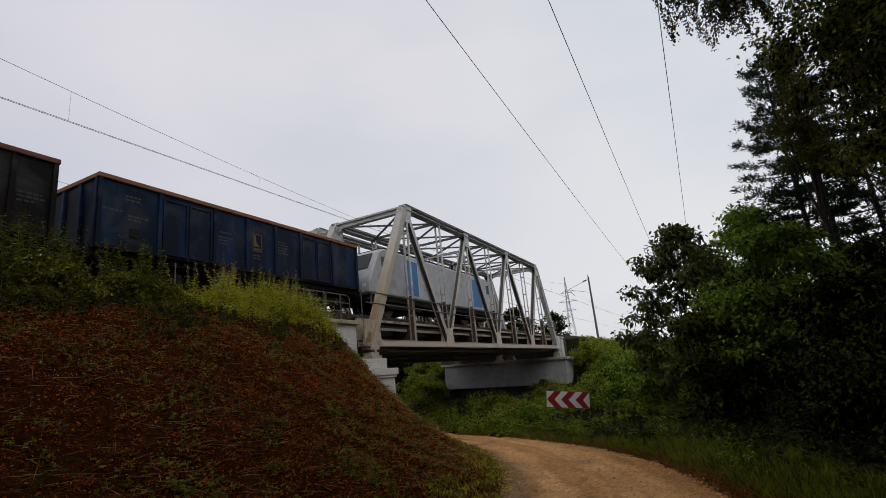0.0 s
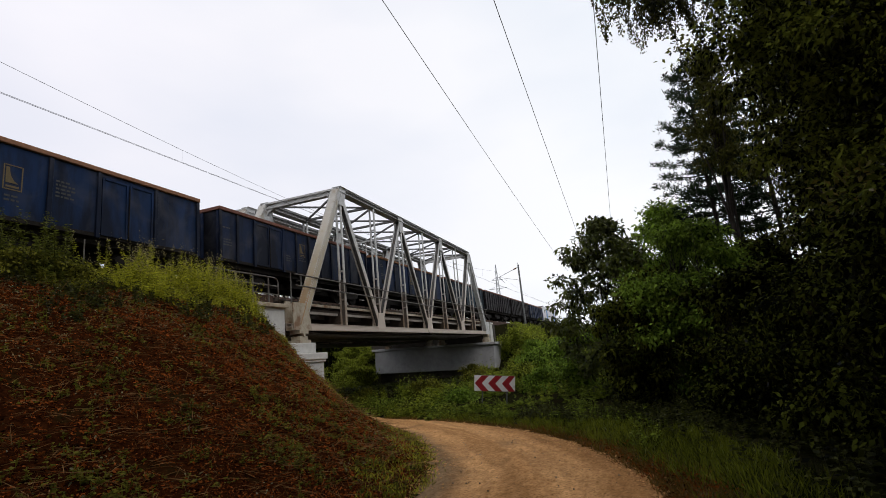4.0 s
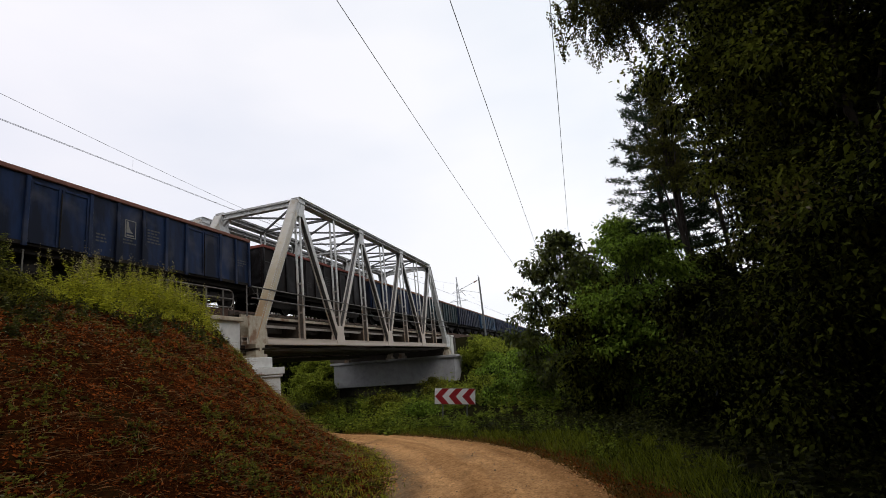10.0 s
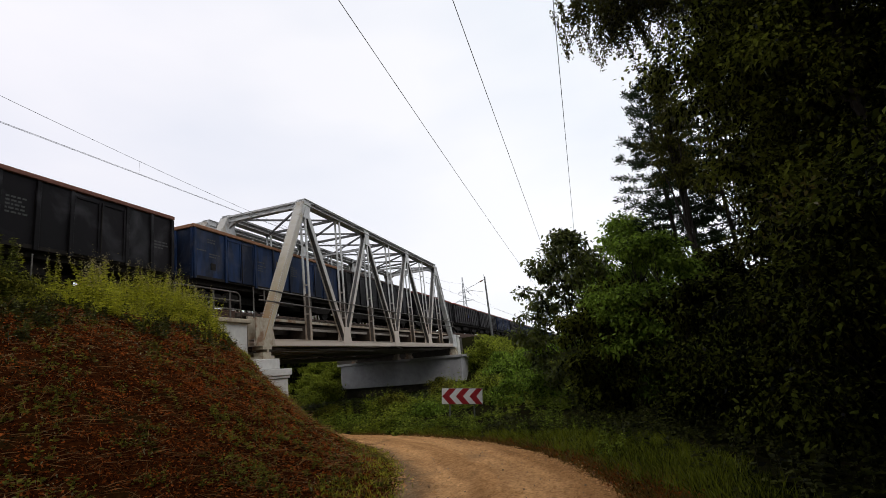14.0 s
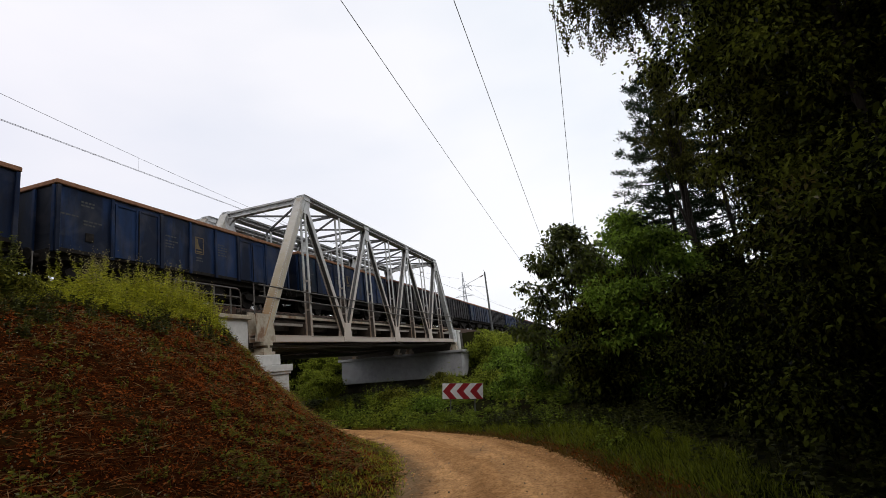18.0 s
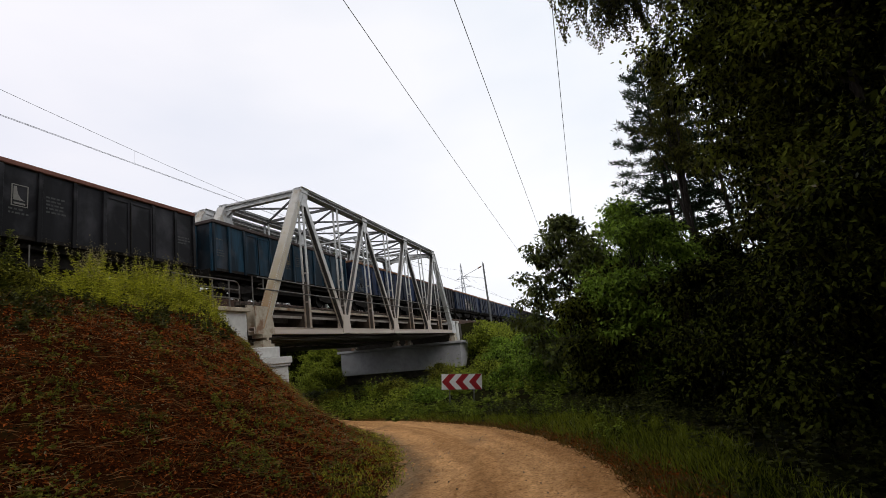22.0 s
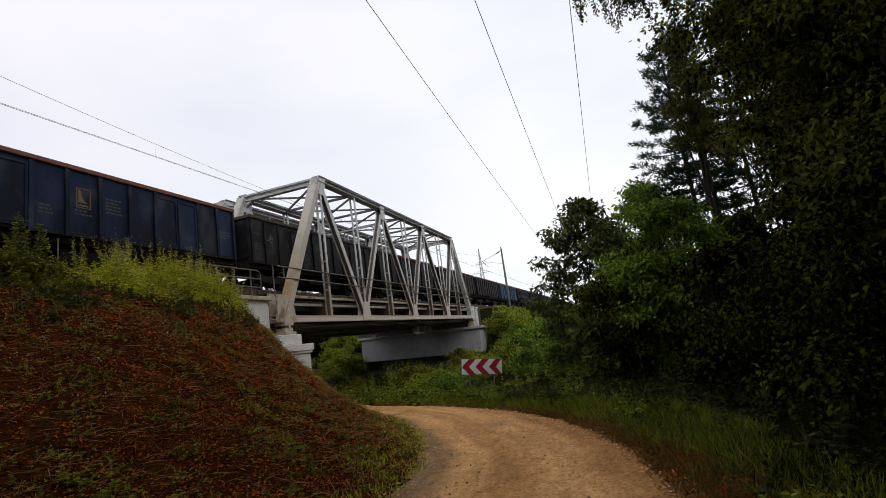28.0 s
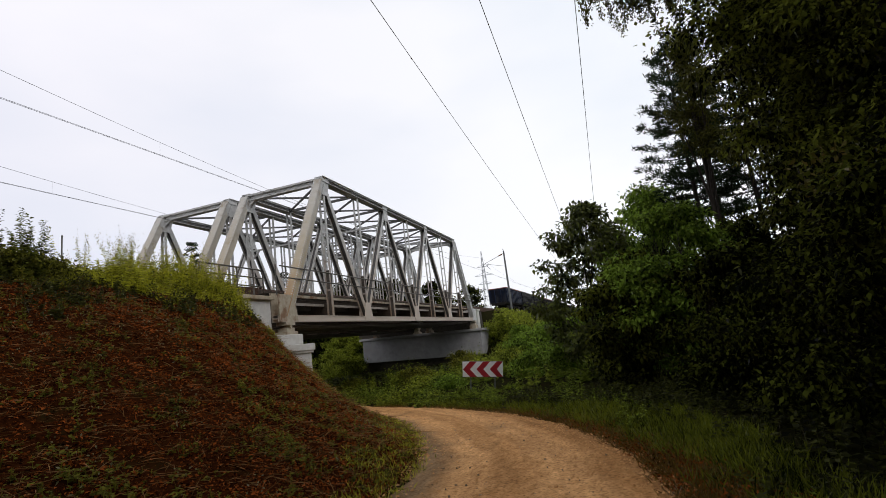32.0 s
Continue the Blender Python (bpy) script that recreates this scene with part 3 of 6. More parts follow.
# footing coloured dark for the shade below the overhanging wall
part("footing_wall", Build().box(-27.3, -14.3, 53.1, 56.0, -2.5, -0.224), M_CONCSHADE, far_abut)
# the old wall has settled towards the road
for o in far_abut.children:
    o.matrix_basis = pose(-13.5, 53.0, 1.2, 0, 1.8, 0) @ pose(13.5, -53.0, -1.2)
part("back_wall", Build().box(-29, -14.7, 54.4, 57.5, 2.484, 4.42), M_CONCSHADE, far_abut, "concrete coloured dark for the shade under the deck")
part("end_block", Build().box(-14.696, -14.4, 54.4, 55.3, 2.484, 4.42), M_CONC, far_abut, bevel=0.03)
part("coping", Build().box(-29.1, -14.3, 54.3, 55.4, 4.424, 4.6), M_CONC, far_abut, bevel=0.02)


# ---- truss bridges ----
def truss_bridge(cx, label):
    br = thing("truss_bridge", (cx, Y0, 0), label, "bridge", "railway truss bridges")
    h = SPACING / 2
    Y = [PANEL * i for i in range(9)]
    for sx in (1, -1):
        x = sx * h
        out = (1, 0, 0)
        # chords: riveted channels with a cover plate
        part("bottom_chord", Build().ibeam((x, -0.75, ZB), (x, Y[8] + 0.75, ZB), 0.34, 0.30).beam((x, -0.75, ZB + 0.16), (x, Y[8] + 0.75, ZB + 0.16), 0.40, 0.02), M_CHORD, br)
        # chord sides painted dark, as if shaded by the flanges
        part("chord_web", Build().beam((x, Y[1] - 0.1, ZT - 0.01), (x, Y[7] + 0.1, ZT - 0.01), 0.28, 0.19), M_RECESS, br, "top chord sides coloured dark for recess shade")
        part("top_chord", Build().beam((x, Y[1] - 0.1, ZT - 0.135), (x, Y[7] + 0.1, ZT - 0.135), 0.50, 0.03)
             .beam((x, Y[1] - 0.1, ZT + 0.12), (x, Y[7] + 0.1, ZT + 0.12), 0.44, 0.06), M_STEEL, br)
        part("cover_plate", Build().beam((x, Y[1] - 0.12, ZT + 0.168), (x, Y[7] + 0.12, ZT + 0.168), 0.56, 0.03), M_STEEL, br)
        for a, b in ((0, 1), (8, 7)):
            p, q = Vector((x, Y[a], ZB)), Vector((x, Y[b], ZT))
            d = (q - p).normalized()
            e = Build()
            n = d.cross(Vector((1, 0, 0))) * (1 if a == 0 else -1)
            n = n if n.z > 0 else -n
            e.beam(p, p.lerp(q, 0.975), 0.40, 0.40)
            part("end_post", e, M_POST if a == 0 else M_STEEL, br, "riveted end post rusting from its foot" if a == 0 else "")
            part("cover_plate", Build().beam(p + n * 0.218, p.lerp(q, 0.985) + n * 0.218, 0.52, 0.03), M_FOOT if a == 0 else M_STEEL, br, "cover plate with an orange rusted foot" if a == 0 else "")
            # rivet rows on the cover plate
            riv = Build()
            steps = 66
            for i in range(1, steps):
                for o in (-0.2, 0.2):
                    c = p.lerp(q, i / steps) + n * 0.234 + Vector((o, 0, 0))
                    riv.beam(c, c + n * 0.02, 0.05, 0.05)
                    # and on the outer face
                    c = p.lerp(q, i / steps) + n * (o * 0.72) + Vector((sx * 0.201, 0, 0))
                    riv.beam(c, c + Vector((sx * 0.025, 0, 0)), 0.06, 0.06, (0, 1, 0))
            tagged(part("rivets", riv, M_STEEL, br), kind="stuff")
        # diagonals
        for i in (1, 3, 5, 7):
            for j in (i - 1, i + 1):
                if j in (0, 8):
                    continue
                p, q = Vector((x, Y[i], ZT - 0.1)), Vector((x, Y[j], ZB + 0.1))
                heavy = (i, j) in ((1, 2), (7, 6))
                if heavy:
                    d = part("diagonal", Build().beam(p + Vector((0.155, 0, 0)), q + Vector((0.155, 0, 0)), 0.03, 0.30).beam(p - Vector((0.155, 0, 0)), q - Vector((0.155, 0, 0)), 0.03, 0.30), M_CHORD, br)
                    part("web", Build().beam(p, q, 0.276, 0.03), M_RECESS, d)
                else:
                    # two channels and a plate set back between them
                    b = Build()
                    for o in (-0.145, 0.145):
                        b.beam(p + Vector((o, 0, 0)), q + Vector((o, 0, 0)), 0.05, 0.20)
                    d = part("diagonal", b, M_CHORD, br)
                    part("web", Build().beam(p, q, 0.236, 0.05), M_RECESS, d)
        # verticals: twin angles, a hand apart, with battens
        for i in range(1, 8):
            b = Build()
            for o in (-0.145, 0.145):
                b.beam((x + o, Y[i], ZB + 0.1), (x + o, Y[i], ZT - 0.14), 0.05, 0.17)
            for k in range(1, 5):
                z = ZB + (ZT - ZB) * k / 5
                b.box(x - 0.117, x + 0.117, Y[i] - 0.02, Y[i] + 0.0, z - 0.05, z + 0.05)
            post = part("vertical", b, M_VERT, br)
            part("web", Build().box(x - 0.117, x + 0.117, Y[i] + 0.02, Y[i] + 0.04, ZB + 0.18, ZB + 2.7), M_DARKBROWN, post)
        # gusset plates
        for i in range(9):
            top = i in (1, 3, 5, 7)
            for o in (0.19, -0.19):
                if top:
                    s = 0.62 if i in (1, 7) else 0.42
                    part("gusset", Build().prism([(Y[i] - (s if i not in (1, 7) else s * (0.25 if i == 1 else 1)), ZT + 0.14), (Y[i] + s * (0.25 if i == 7 else 1), ZT + 0.14), (Y[i] + s * 0.8, ZT - 0.35), (Y[i] + 0.28, ZT - 0.95), (Y[i] - 0.28, ZT - 0.95), (Y[i] - s * 0.8, ZT - 0.35)], x + o - 0.012, x + o + 0.012), M_STEEL, br)
                elif i in (2, 4, 6):
                    part("gusset", Build().prism([(Y[i] - 0.55, ZB - 0.13), (Y[i] + 0.55, ZB - 0.13), (Y[i] + 0.5, ZB + 0.3), (Y[i] + 0.3, ZB + 1.0), (Y[i] - 0.3, ZB + 1.0), (Y[i] - 0.5, ZB + 0.3)], x + o - 0.012, x + o + 0.012), M_CHORD, br)
                elif i in (0, 8):
                    e = 0.7 if i == 0 else -0.7
                    part("gusset", Build().prism([(Y[i] - e, ZB - 0.16), (Y[i] + e, ZB - 0.16), (Y[i] + e * 0.9, ZB + 0.3), (Y[i] + e * 0.62, ZB + 1.12), (Y[i] - e * 1.1, ZB + 1.12)], x + o * 1.16 - 0.012, x + o * 1.16 + 0.012), M_RUSTY if i == 0 else M_STEEL, br)
        # bearings
        for i in (0, 8):
            part("bearing", Build().box(x - 0.34, x + 0.34, Y[i] - 0.42, Y[i] + 0.42, 2.77 if i == 0 else 2.485, 2.9).box(x - 0.25, x + 0.25, Y[i] - 0.3, Y[i] + 0.3, 2.904, 3.08)
                 .tube([(x - 0.3, Y[i], 3.14), (x + 0.3, Y[i], 3.14)], 0.085, 10).box(x - 0.28, x + 0.28, Y[i] - 0.34, Y[i] + 0.34, 3.2, 3.36), M_RUSTY, br, "rusty roller bearing")
    # portals: top strut, lower strut and curved knees
    for i in (1, 7):
        part("portal_strut", Build().beam((-h, Y[i], ZT + 0.06), (h, Y[i], ZT + 0.06), 0.32, 0.10, (0, 1, 0)).beam((-h, Y[i], ZT - 0.24), (h, Y[i], ZT - 0.24), 0.32, 0.08, (0, 1, 0)).beam((-h, Y[i], ZT - 0.09), (h, Y[i], ZT - 0.09), 0.03, 0.3, (0, 1, 0)), M_STEEL, br)
        for sx in (1, -1):
            k = Build()
            arc = [(sx * (h - 0.95 + 0.95 * math.sin(a)), ZT - 0.28 - 0.95 * (1 - math.cos(a))) for a in np.linspace(0, math.pi / 2, 7)]
            arc = arc + [(sx * h, ZT - 0.2), (sx * (h - 0.95), ZT - 0.2)]
            m = len(arc)
            k.v = [(a, Y[i] + o, b) for o in (-0.1, 0.1) for a, b in arc]
            k.f = [tuple(range(m)), tuple(reversed(range(m, 2 * m)))] + [(j, (j + 1) % m, m + (j + 1) % m, m + j) for j in range(m)]
            part("knee_plate", k, M_STEEL, br)
    # sway struts and lateral bracing of the roof
    for i in range(2, 7):
        part("cross_strut", Build().beam((-h, Y[i], ZT - 0.02), (h, Y[i], ZT - 0.02), 0.14, 0.14, (0, 1, 0)), M_BRACE, br)
        if i % 2:
            part("sway_strut", Build().beam((-h, Y[i], ZT - 1.15), (h, Y[i], ZT - 1.15), 0.14, 0.12, (0, 1, 0)), M_STEEL, br)
            for sx in (1, -1):
                part("sway_brace", Build().beam((sx * h, Y[i], ZT - 2.0), (sx * (h - 0.85), Y[i], ZT - 1.15), 0.1, 0.1, (0, 1, 0)), M_STEEL, br)
    for i in range(1, 7):
        part("lateral", Build().beam((-h, Y[i], ZT - 0.06), (h, Y[i + 1], ZT - 0.06), 0.10, 0.10, (0, 0, 1)), M_BRACE, br)
        part("lateral", Build().beam((h, Y[i], ZT - 0.10), (-h, Y[i + 1], ZT - 0.10), 0.10, 0.10, (0, 0, 1)), M_BRACE, br)
    # deck: cross girders, stringers, walkway beams
    for i in range(9):
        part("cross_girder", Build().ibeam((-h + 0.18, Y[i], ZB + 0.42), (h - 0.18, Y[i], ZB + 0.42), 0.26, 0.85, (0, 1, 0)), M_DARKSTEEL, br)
    # brown boards added to cover the lit underside of the deck
    for k in range(9):
        o = (k - 4) * 0.5
        part("soffit_board", Build().box(o - 0.2, o + 0.2, 0.9, Y[8] - 0.9, ZB - 0.31 - 0.03 * (k % 2), ZB - 0.27 - 0.03 * (k % 2)), M_DARKBROWN, br)
    for o in (-0.9, 0.9):
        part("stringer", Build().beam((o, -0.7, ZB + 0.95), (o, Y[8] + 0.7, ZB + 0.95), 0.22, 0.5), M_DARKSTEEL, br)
    for sx in (1, -1):
        # far-side beams are coloured dark for the shade of the deck
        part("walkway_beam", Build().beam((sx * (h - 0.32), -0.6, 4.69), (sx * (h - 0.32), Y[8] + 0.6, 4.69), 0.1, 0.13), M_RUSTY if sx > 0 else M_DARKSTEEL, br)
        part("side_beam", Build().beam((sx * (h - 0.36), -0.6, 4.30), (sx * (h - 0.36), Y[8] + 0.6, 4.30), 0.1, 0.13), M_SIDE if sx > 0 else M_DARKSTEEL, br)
        part("inner_beam", Build().ibeam((sx * 1.3, -0.6, 4.22), (sx * 1.3, Y[8] + 0.6, 4.22), 0.16, 0.22), M_DARKBROWN, br)
        part("walkway", Build().box(min(sx * 1.35, sx * (h - 0.3)), max(sx * 1.35, sx * (h - 0.3)), -0.6, Y[8] + 0.6, 4.775, 4.815), M_TIMBER, br)
        for z in (5.45, 5.98):
            part("handrail", Build().tube([(sx * (h + 0.24), -0.5, z), (sx * (h + 0.24), Y[8] + 0.5, z)], 0.035, 6), M_HANDRAIL, br)
        for i in range(9):
            part("handrail_bracket", Build().beam((sx * (h + 0.2), Y[i], 5.45), (sx * (h + 0.2), Y[i], 5.98), 0.05, 0.05).beam((sx * (h - 0.05), Y[i], 5.72), (sx * (h + 0.22), Y[i], 5.72), 0.05, 0.04, (0, 1, 0)), M_HANDRAIL, br)
        part("ladder_post", Build().tube([(sx * (h + 0.24), -0.85, 4.6), (sx * (h + 0.24), -0.85, 6.0)], 0.03, 6), M_HANDRAIL, br)
        part("bottom_lateral", Build().beam((-h, Y[0], ZB - 0.1), (h, Y[4], ZB - 0.1), 0.12, 0.1, (0, 0, 1)).beam((h, Y[4], ZB - 0.1), (-h, Y[8], ZB - 0.1), 0.12, 0.1, (0, 0, 1)) if sx > 0 else
             Build().beam((h, Y[0], ZB - 0.22), (-h, Y[4], ZB - 0.22), 0.12, 0.1, (0, 0, 1)).beam((-h, Y[4], ZB - 0.22), (h, Y[8], ZB - 0.22), 0.12, 0.1, (0, 0, 1)), M_DARKSTEEL, br)
    return br


bridge = truss_bridge(TRACK_1, "grey riveted steel truss railway bridge with rust stains")
copy_thing(bridge, pose(TRACK_2, Y0, 0))
tagged(bridge, "grey riveted steel truss railway bridge beside the road")


# ---- tracks ----
def railway_track(cx):
    tr = thing("railway_track", (cx, 0, 0), "railway track on ballast and over the bridge deck", "track", "tracks", kind="structure")
    for y0, y1 in ((-660, 19.44), (54.42, 900)):
        part("ballast", Build().prism([(y0, 4.545), (y1, 4.605), (y1, 5.03), (y0, 5.03)], -1.9, 1.9), M_BALLAST, tr)
    for o in (-0.755, 0.755):
        r = Build()
        r.box(o - 0.07, o + 0.07, -660, 900, RAIL - 0.15, RAIL - 0.125).box(o - 0.012, o + 0.012, -660, 900, RAIL - 0.121, RAIL - 0.04).box(o - 0.035, o + 0.035, -660, 900, RAIL - 0.038, RAIL)
        part("rail", r, M_RAIL, tr)
    me = Build().box(-1.25, 1.25, -0.12, 0.12, RAIL - 0.36, RAIL - 0.155).mesh("sleeper", M_TIMBER, bevel=0.015)
    rest = Build()
    y = -12.0
    while y < 160:
        if 10 < y < 62:
            s = part("sleeper", me, M_TIMBER, tr)
            s.location = (0, y, 0)
        else:
            rest.box(-1.25, 1.25, y - 0.12, y + 0.12, RAIL - 0.36, RAIL - 0.155)
        y += 0.65
    tagged(part("more_sleepers", rest, M_TIMBER, tr), kind="stuff")
    return tr


railway_track(TRACK_1)
railway_track(TRACK_2)


# ---- railing on the wing wall ----
def wall_railing():
    r = thing("wall_railing", (-14.62, 0, 4.54), "grey tubular railing on the abutment coping", "railing")
    for y in (15.25, 16.3, 17.3, 18.3):
        part("post", Build().tube([(0, y, -0.5 if y < 16 else 0), (0, y, 1.12)], 0.035, 8), M_HANDRAIL, r)
    pts = [(0, 15.2, 1.15), (0, 18.7, 1.15), (0, 18.86, 1.10), (0, 18.95, 0.98), (0, 18.97, 0.0)]
    part("top_rail", Build().tube(pts, 0.033, 8), M_HANDRAIL, r, smooth=True)
    for z in (0.40, 0.78):
        part("middle_rail", Build().tube([(0, 15.2, z), (0, 18.97, z)], 0.03, 8), M_HANDRAIL, r)
    return r


wall_railing_near = wall_railing()
copy_thing(wall_railing_near, pose(TRACK_1 - 2.62, 0, 4.54))


# ---- chevron sign beyond the bend ----
def chevron_sign():
    a, b = Vector((-7.13, 22.9, 0)), Vector((-5.36, 23.4, 0))
    u = (b - a).normalized()
    yaw = math.degrees(math.atan2(u.y, u.x))
    wide = (b - a).length
    s = thing("chevron_sign", (a.x, a.y, -0.10), "red and white chevron bend sign above weeds", "road sign", yaw=yaw)
    s.matrix_basis = pose(a.x, a.y, -0.10, 0, 6.5, yaw)      # it has sunk on one side
    hgt = 0.68
    board = part("board", Build().box(0, wide, 0.0, 0.02, 0, hgt), M_WHITE, s, bevel=0.006)
    part("edge_frame", Build().box(-0.012, wide + 0.012, 0.022, 0.045, -0.012, 0.02).box(-0.012, wide + 0.012, 0.022, 0.045, hgt - 0.02, hgt + 0.012), M_MAST, s)
    step = wide / 3
    for i in range(3):
        x = 0.02 + i * step
        t, k = step * 0.52, step * 0.60
        m = hgt / 2
        for z0, z1 in ((m, 0.0), (m, hgt)):
            c = Build()
            p = [(x, m), (x + t, m), (x + t + k * 0.85, z1), (x + k * 0.85, z1)]
            p = [(min(px, wide - 0.004), pz) for px, pz in p]
            c.v = [(px, -0.006, pz) for px, pz in p] + [(px, -0.001, pz) for px, pz in p]
            c.f = [(0, 1, 2, 3), (7, 6, 5, 4), (0, 4, 5, 1), (1, 5, 6, 2), (2, 6, 7, 3), (3, 7, 4, 0)]
            part("chevron", c, M_RED, board, "red chevron half")
    for x in (wide * 0.2, wide * 0.8):
        part("post", Build().tube([(x, 0.075, -1.5), (x, 0.075, hgt - 0.05)], 0.03, 8), M_MAST, s)
    return s


chevron_sign()


# ---- overhead line of the railway ----
def catenary(cx, sag_at, low):
    """Messenger wire, contact wire and droppers above one track."""
    line = thing("catenary_line", (cx, 0, 0), "overhead contact line with droppers above the track", "overhead line", "overhead lines")
    ys = np.linspace(-60, 260, 161)
    span = 72.0
    def zm(y):
        f = ((y - sag_at) % span) / span
        return low + 1.88 - 1.80 * 4 * f * (1 - f)
    part("messenger_wire", Build().tube([(0, y, zm(y)) for y in ys], 0.0085, 4, False), M_WIRE, line)
    for o in (-0.03, 0.03):
        part("contact_wire", Build().tube([(o, -60, low), (o, 260, low)], 0.008, 4, False), M_WIRE, line)
    for y in np.arange(-24, 70, 8.0):
        if zm(y) - low > 0.12:
            part("dropper", Build().tube([(0, y, low), (0, y, zm(y))], 0.0035, 4, False), M_WIRE, line)
    return line


catenary(TRACK_1, -1.0, 10.84)
catenary(TRACK_2, -1.0, 10.5)


def mast(x, y, group="catenary masts"):
    m = thing("catenary_mast", (x, y, height(x, y) if x > -14 or x < -31 else 4.4), "dark steel catenary mast with a cantilever arm", "mast", group)
    part("pole", Build().tube([(0, 0, 0), (0, 0, 8.6)], [0.16, 0.11], 8).tube([(0, 0, 8.604), (-0.1, 0, 8.95)], [0.05, 0.03], 6), M_MAST, m)
    s = 1 if x < -24 else -1
    part("cantilever", Build().tube([(0, 0, 8.3), (s * 3.0, 0, 7.2)], 0.03, 6).tube([(0, 0, 6.4), (s * 3.0, 0, 7.2)], 0.025, 6), M_MAST, m)
    part("steady_arm", Build().tube([(s * 3.0, 0, 7.2), (s * 2.2, 0, 6.3)], 0.03, 6), M_MAST, m)
    part("insulator", Build().tube([(s * 0.3, 0, 8.19), (s * 0.8, 0, 8.0)], 0.09, 8), M_INSUL, m)
    return m


for mx, my in ((-13.72, 71.0), (-13.9, 143.0), (-27.2, 215.0)):
    mast(mx, my)


# ---- power line over the road ----
def power_line(x0, x1, z0, label):
    p = thing("power_line", (0, 0, 0), label, "power line", "power lines")
    pts = []
    for f in np.linspace(0, 1, 60):
        y = -25 + f * 145
        g = (y + 25) / 145
        pts.append((x0 + (x1 - x0) * g, y, z0 + 0.0 - 3.2 * 4 * g * (1 - g) * 0.5))
    part("conductor", Build().tube(pts, 0.0100, 6, False), M_WIRE, p)
    return p


for x0, x1 in ((-3.24, -7.5), (-0.81, -5.1), (1.28, -2.3)):
    power_line(x0, x1, 11.0, "thin black power cable above the road")


def pylon(x, y, hgt):
    t = thing("lattice_pylon", (x, y, 0), "grey lattice transmission tower far off", "pylon", "pylons")
    b = Build()
    levels = [(0, 2.5), (0.3, 1.55), (0.6, 0.85), (0.8, 0.5), (1.0, 0.1)]
    for (f0, w0), (f1, w1) in zip(levels, levels[1:]):
        for sx, sy in ((1, 1), (1, -1), (-1, -1), (-1, 1)):
            b.beam((sx * w0, sy * w0, f0 * hgt), (sx * w1, sy * w1, f1 * hgt), 0.16, 0.16)
        for k in range(3):
            a, c = k / 3, (k + 1) / 3
            wa, wc = w0 + (w1 - w0) * a, w0 + (w1 - w0) * c
            za, zc = (f0 + (f1 - f0) * a) * hgt, (f0 + (f1 - f0) * c) * hgt
            for s in (1, -1):
                b.beam((-wa, s * wa, za), (wc, s * wc, zc), 0.08, 0.08).beam((wa, s * wa, za), (-wc, s * wc, zc), 0.08, 0.08)
                b.beam((s * wa, -wa, za), (s * wc, wc, zc), 0.08, 0.08, (0, 0, 1)).beam((s * wa, wa, za), (s * wc, -wc, zc), 0.08, 0.08, (0, 0, 1))
    part("lattice_body", b, M_PYLON, t)
    for f, w in ((0.62, 3.2), (0.72, 4.4), (0.82, 2.8)):
        part("crossarm", Build().beam((-w, 0, f * hgt), (w, 0, f * hgt), 0.2, 0.25, (0, 1, 0)).beam((-w, 0, f * hgt), (0, 0, f * hgt + 1.4), 0.12, 0.12, (0, 1, 0)).beam((w, 0, f * hgt), (0, 0, f * hgt + 1.4), 0.10, 0.10, (0, 1, 0)), M_PYLON, t)
    return t


pylon(-57.0, 238.0, 42.0)
stake = thing("marker_stake", (-13.4, 9.31, 4.3), "thin grey marker stake among the weeds", "stake")
part("shaft", Build().tube([(0, 0, -0.3), (0.01, 0, 0.5), (0.0, 0.01, 1.22)], [0.022, 0.02, 0.018], 7), M_HANDRAIL, stake)
part("cap", Build().tube([(0, 0.01, 1.222), (0, 0.01, 1.25)], [0.026, 0.02], 7), M_HANDRAIL, stake)


# ---- open goods wagons ----
RIBS = [-6.4, -5.4, -4.3, -2.2, -1.12, 0.0, 1.12, 2.2, 4.3, 5.4, 6.4]
WIDE_RIBS = [-6.4, -4.45, -2.28, -0.76, 0.76, 2.28, 4.45, 6.4]


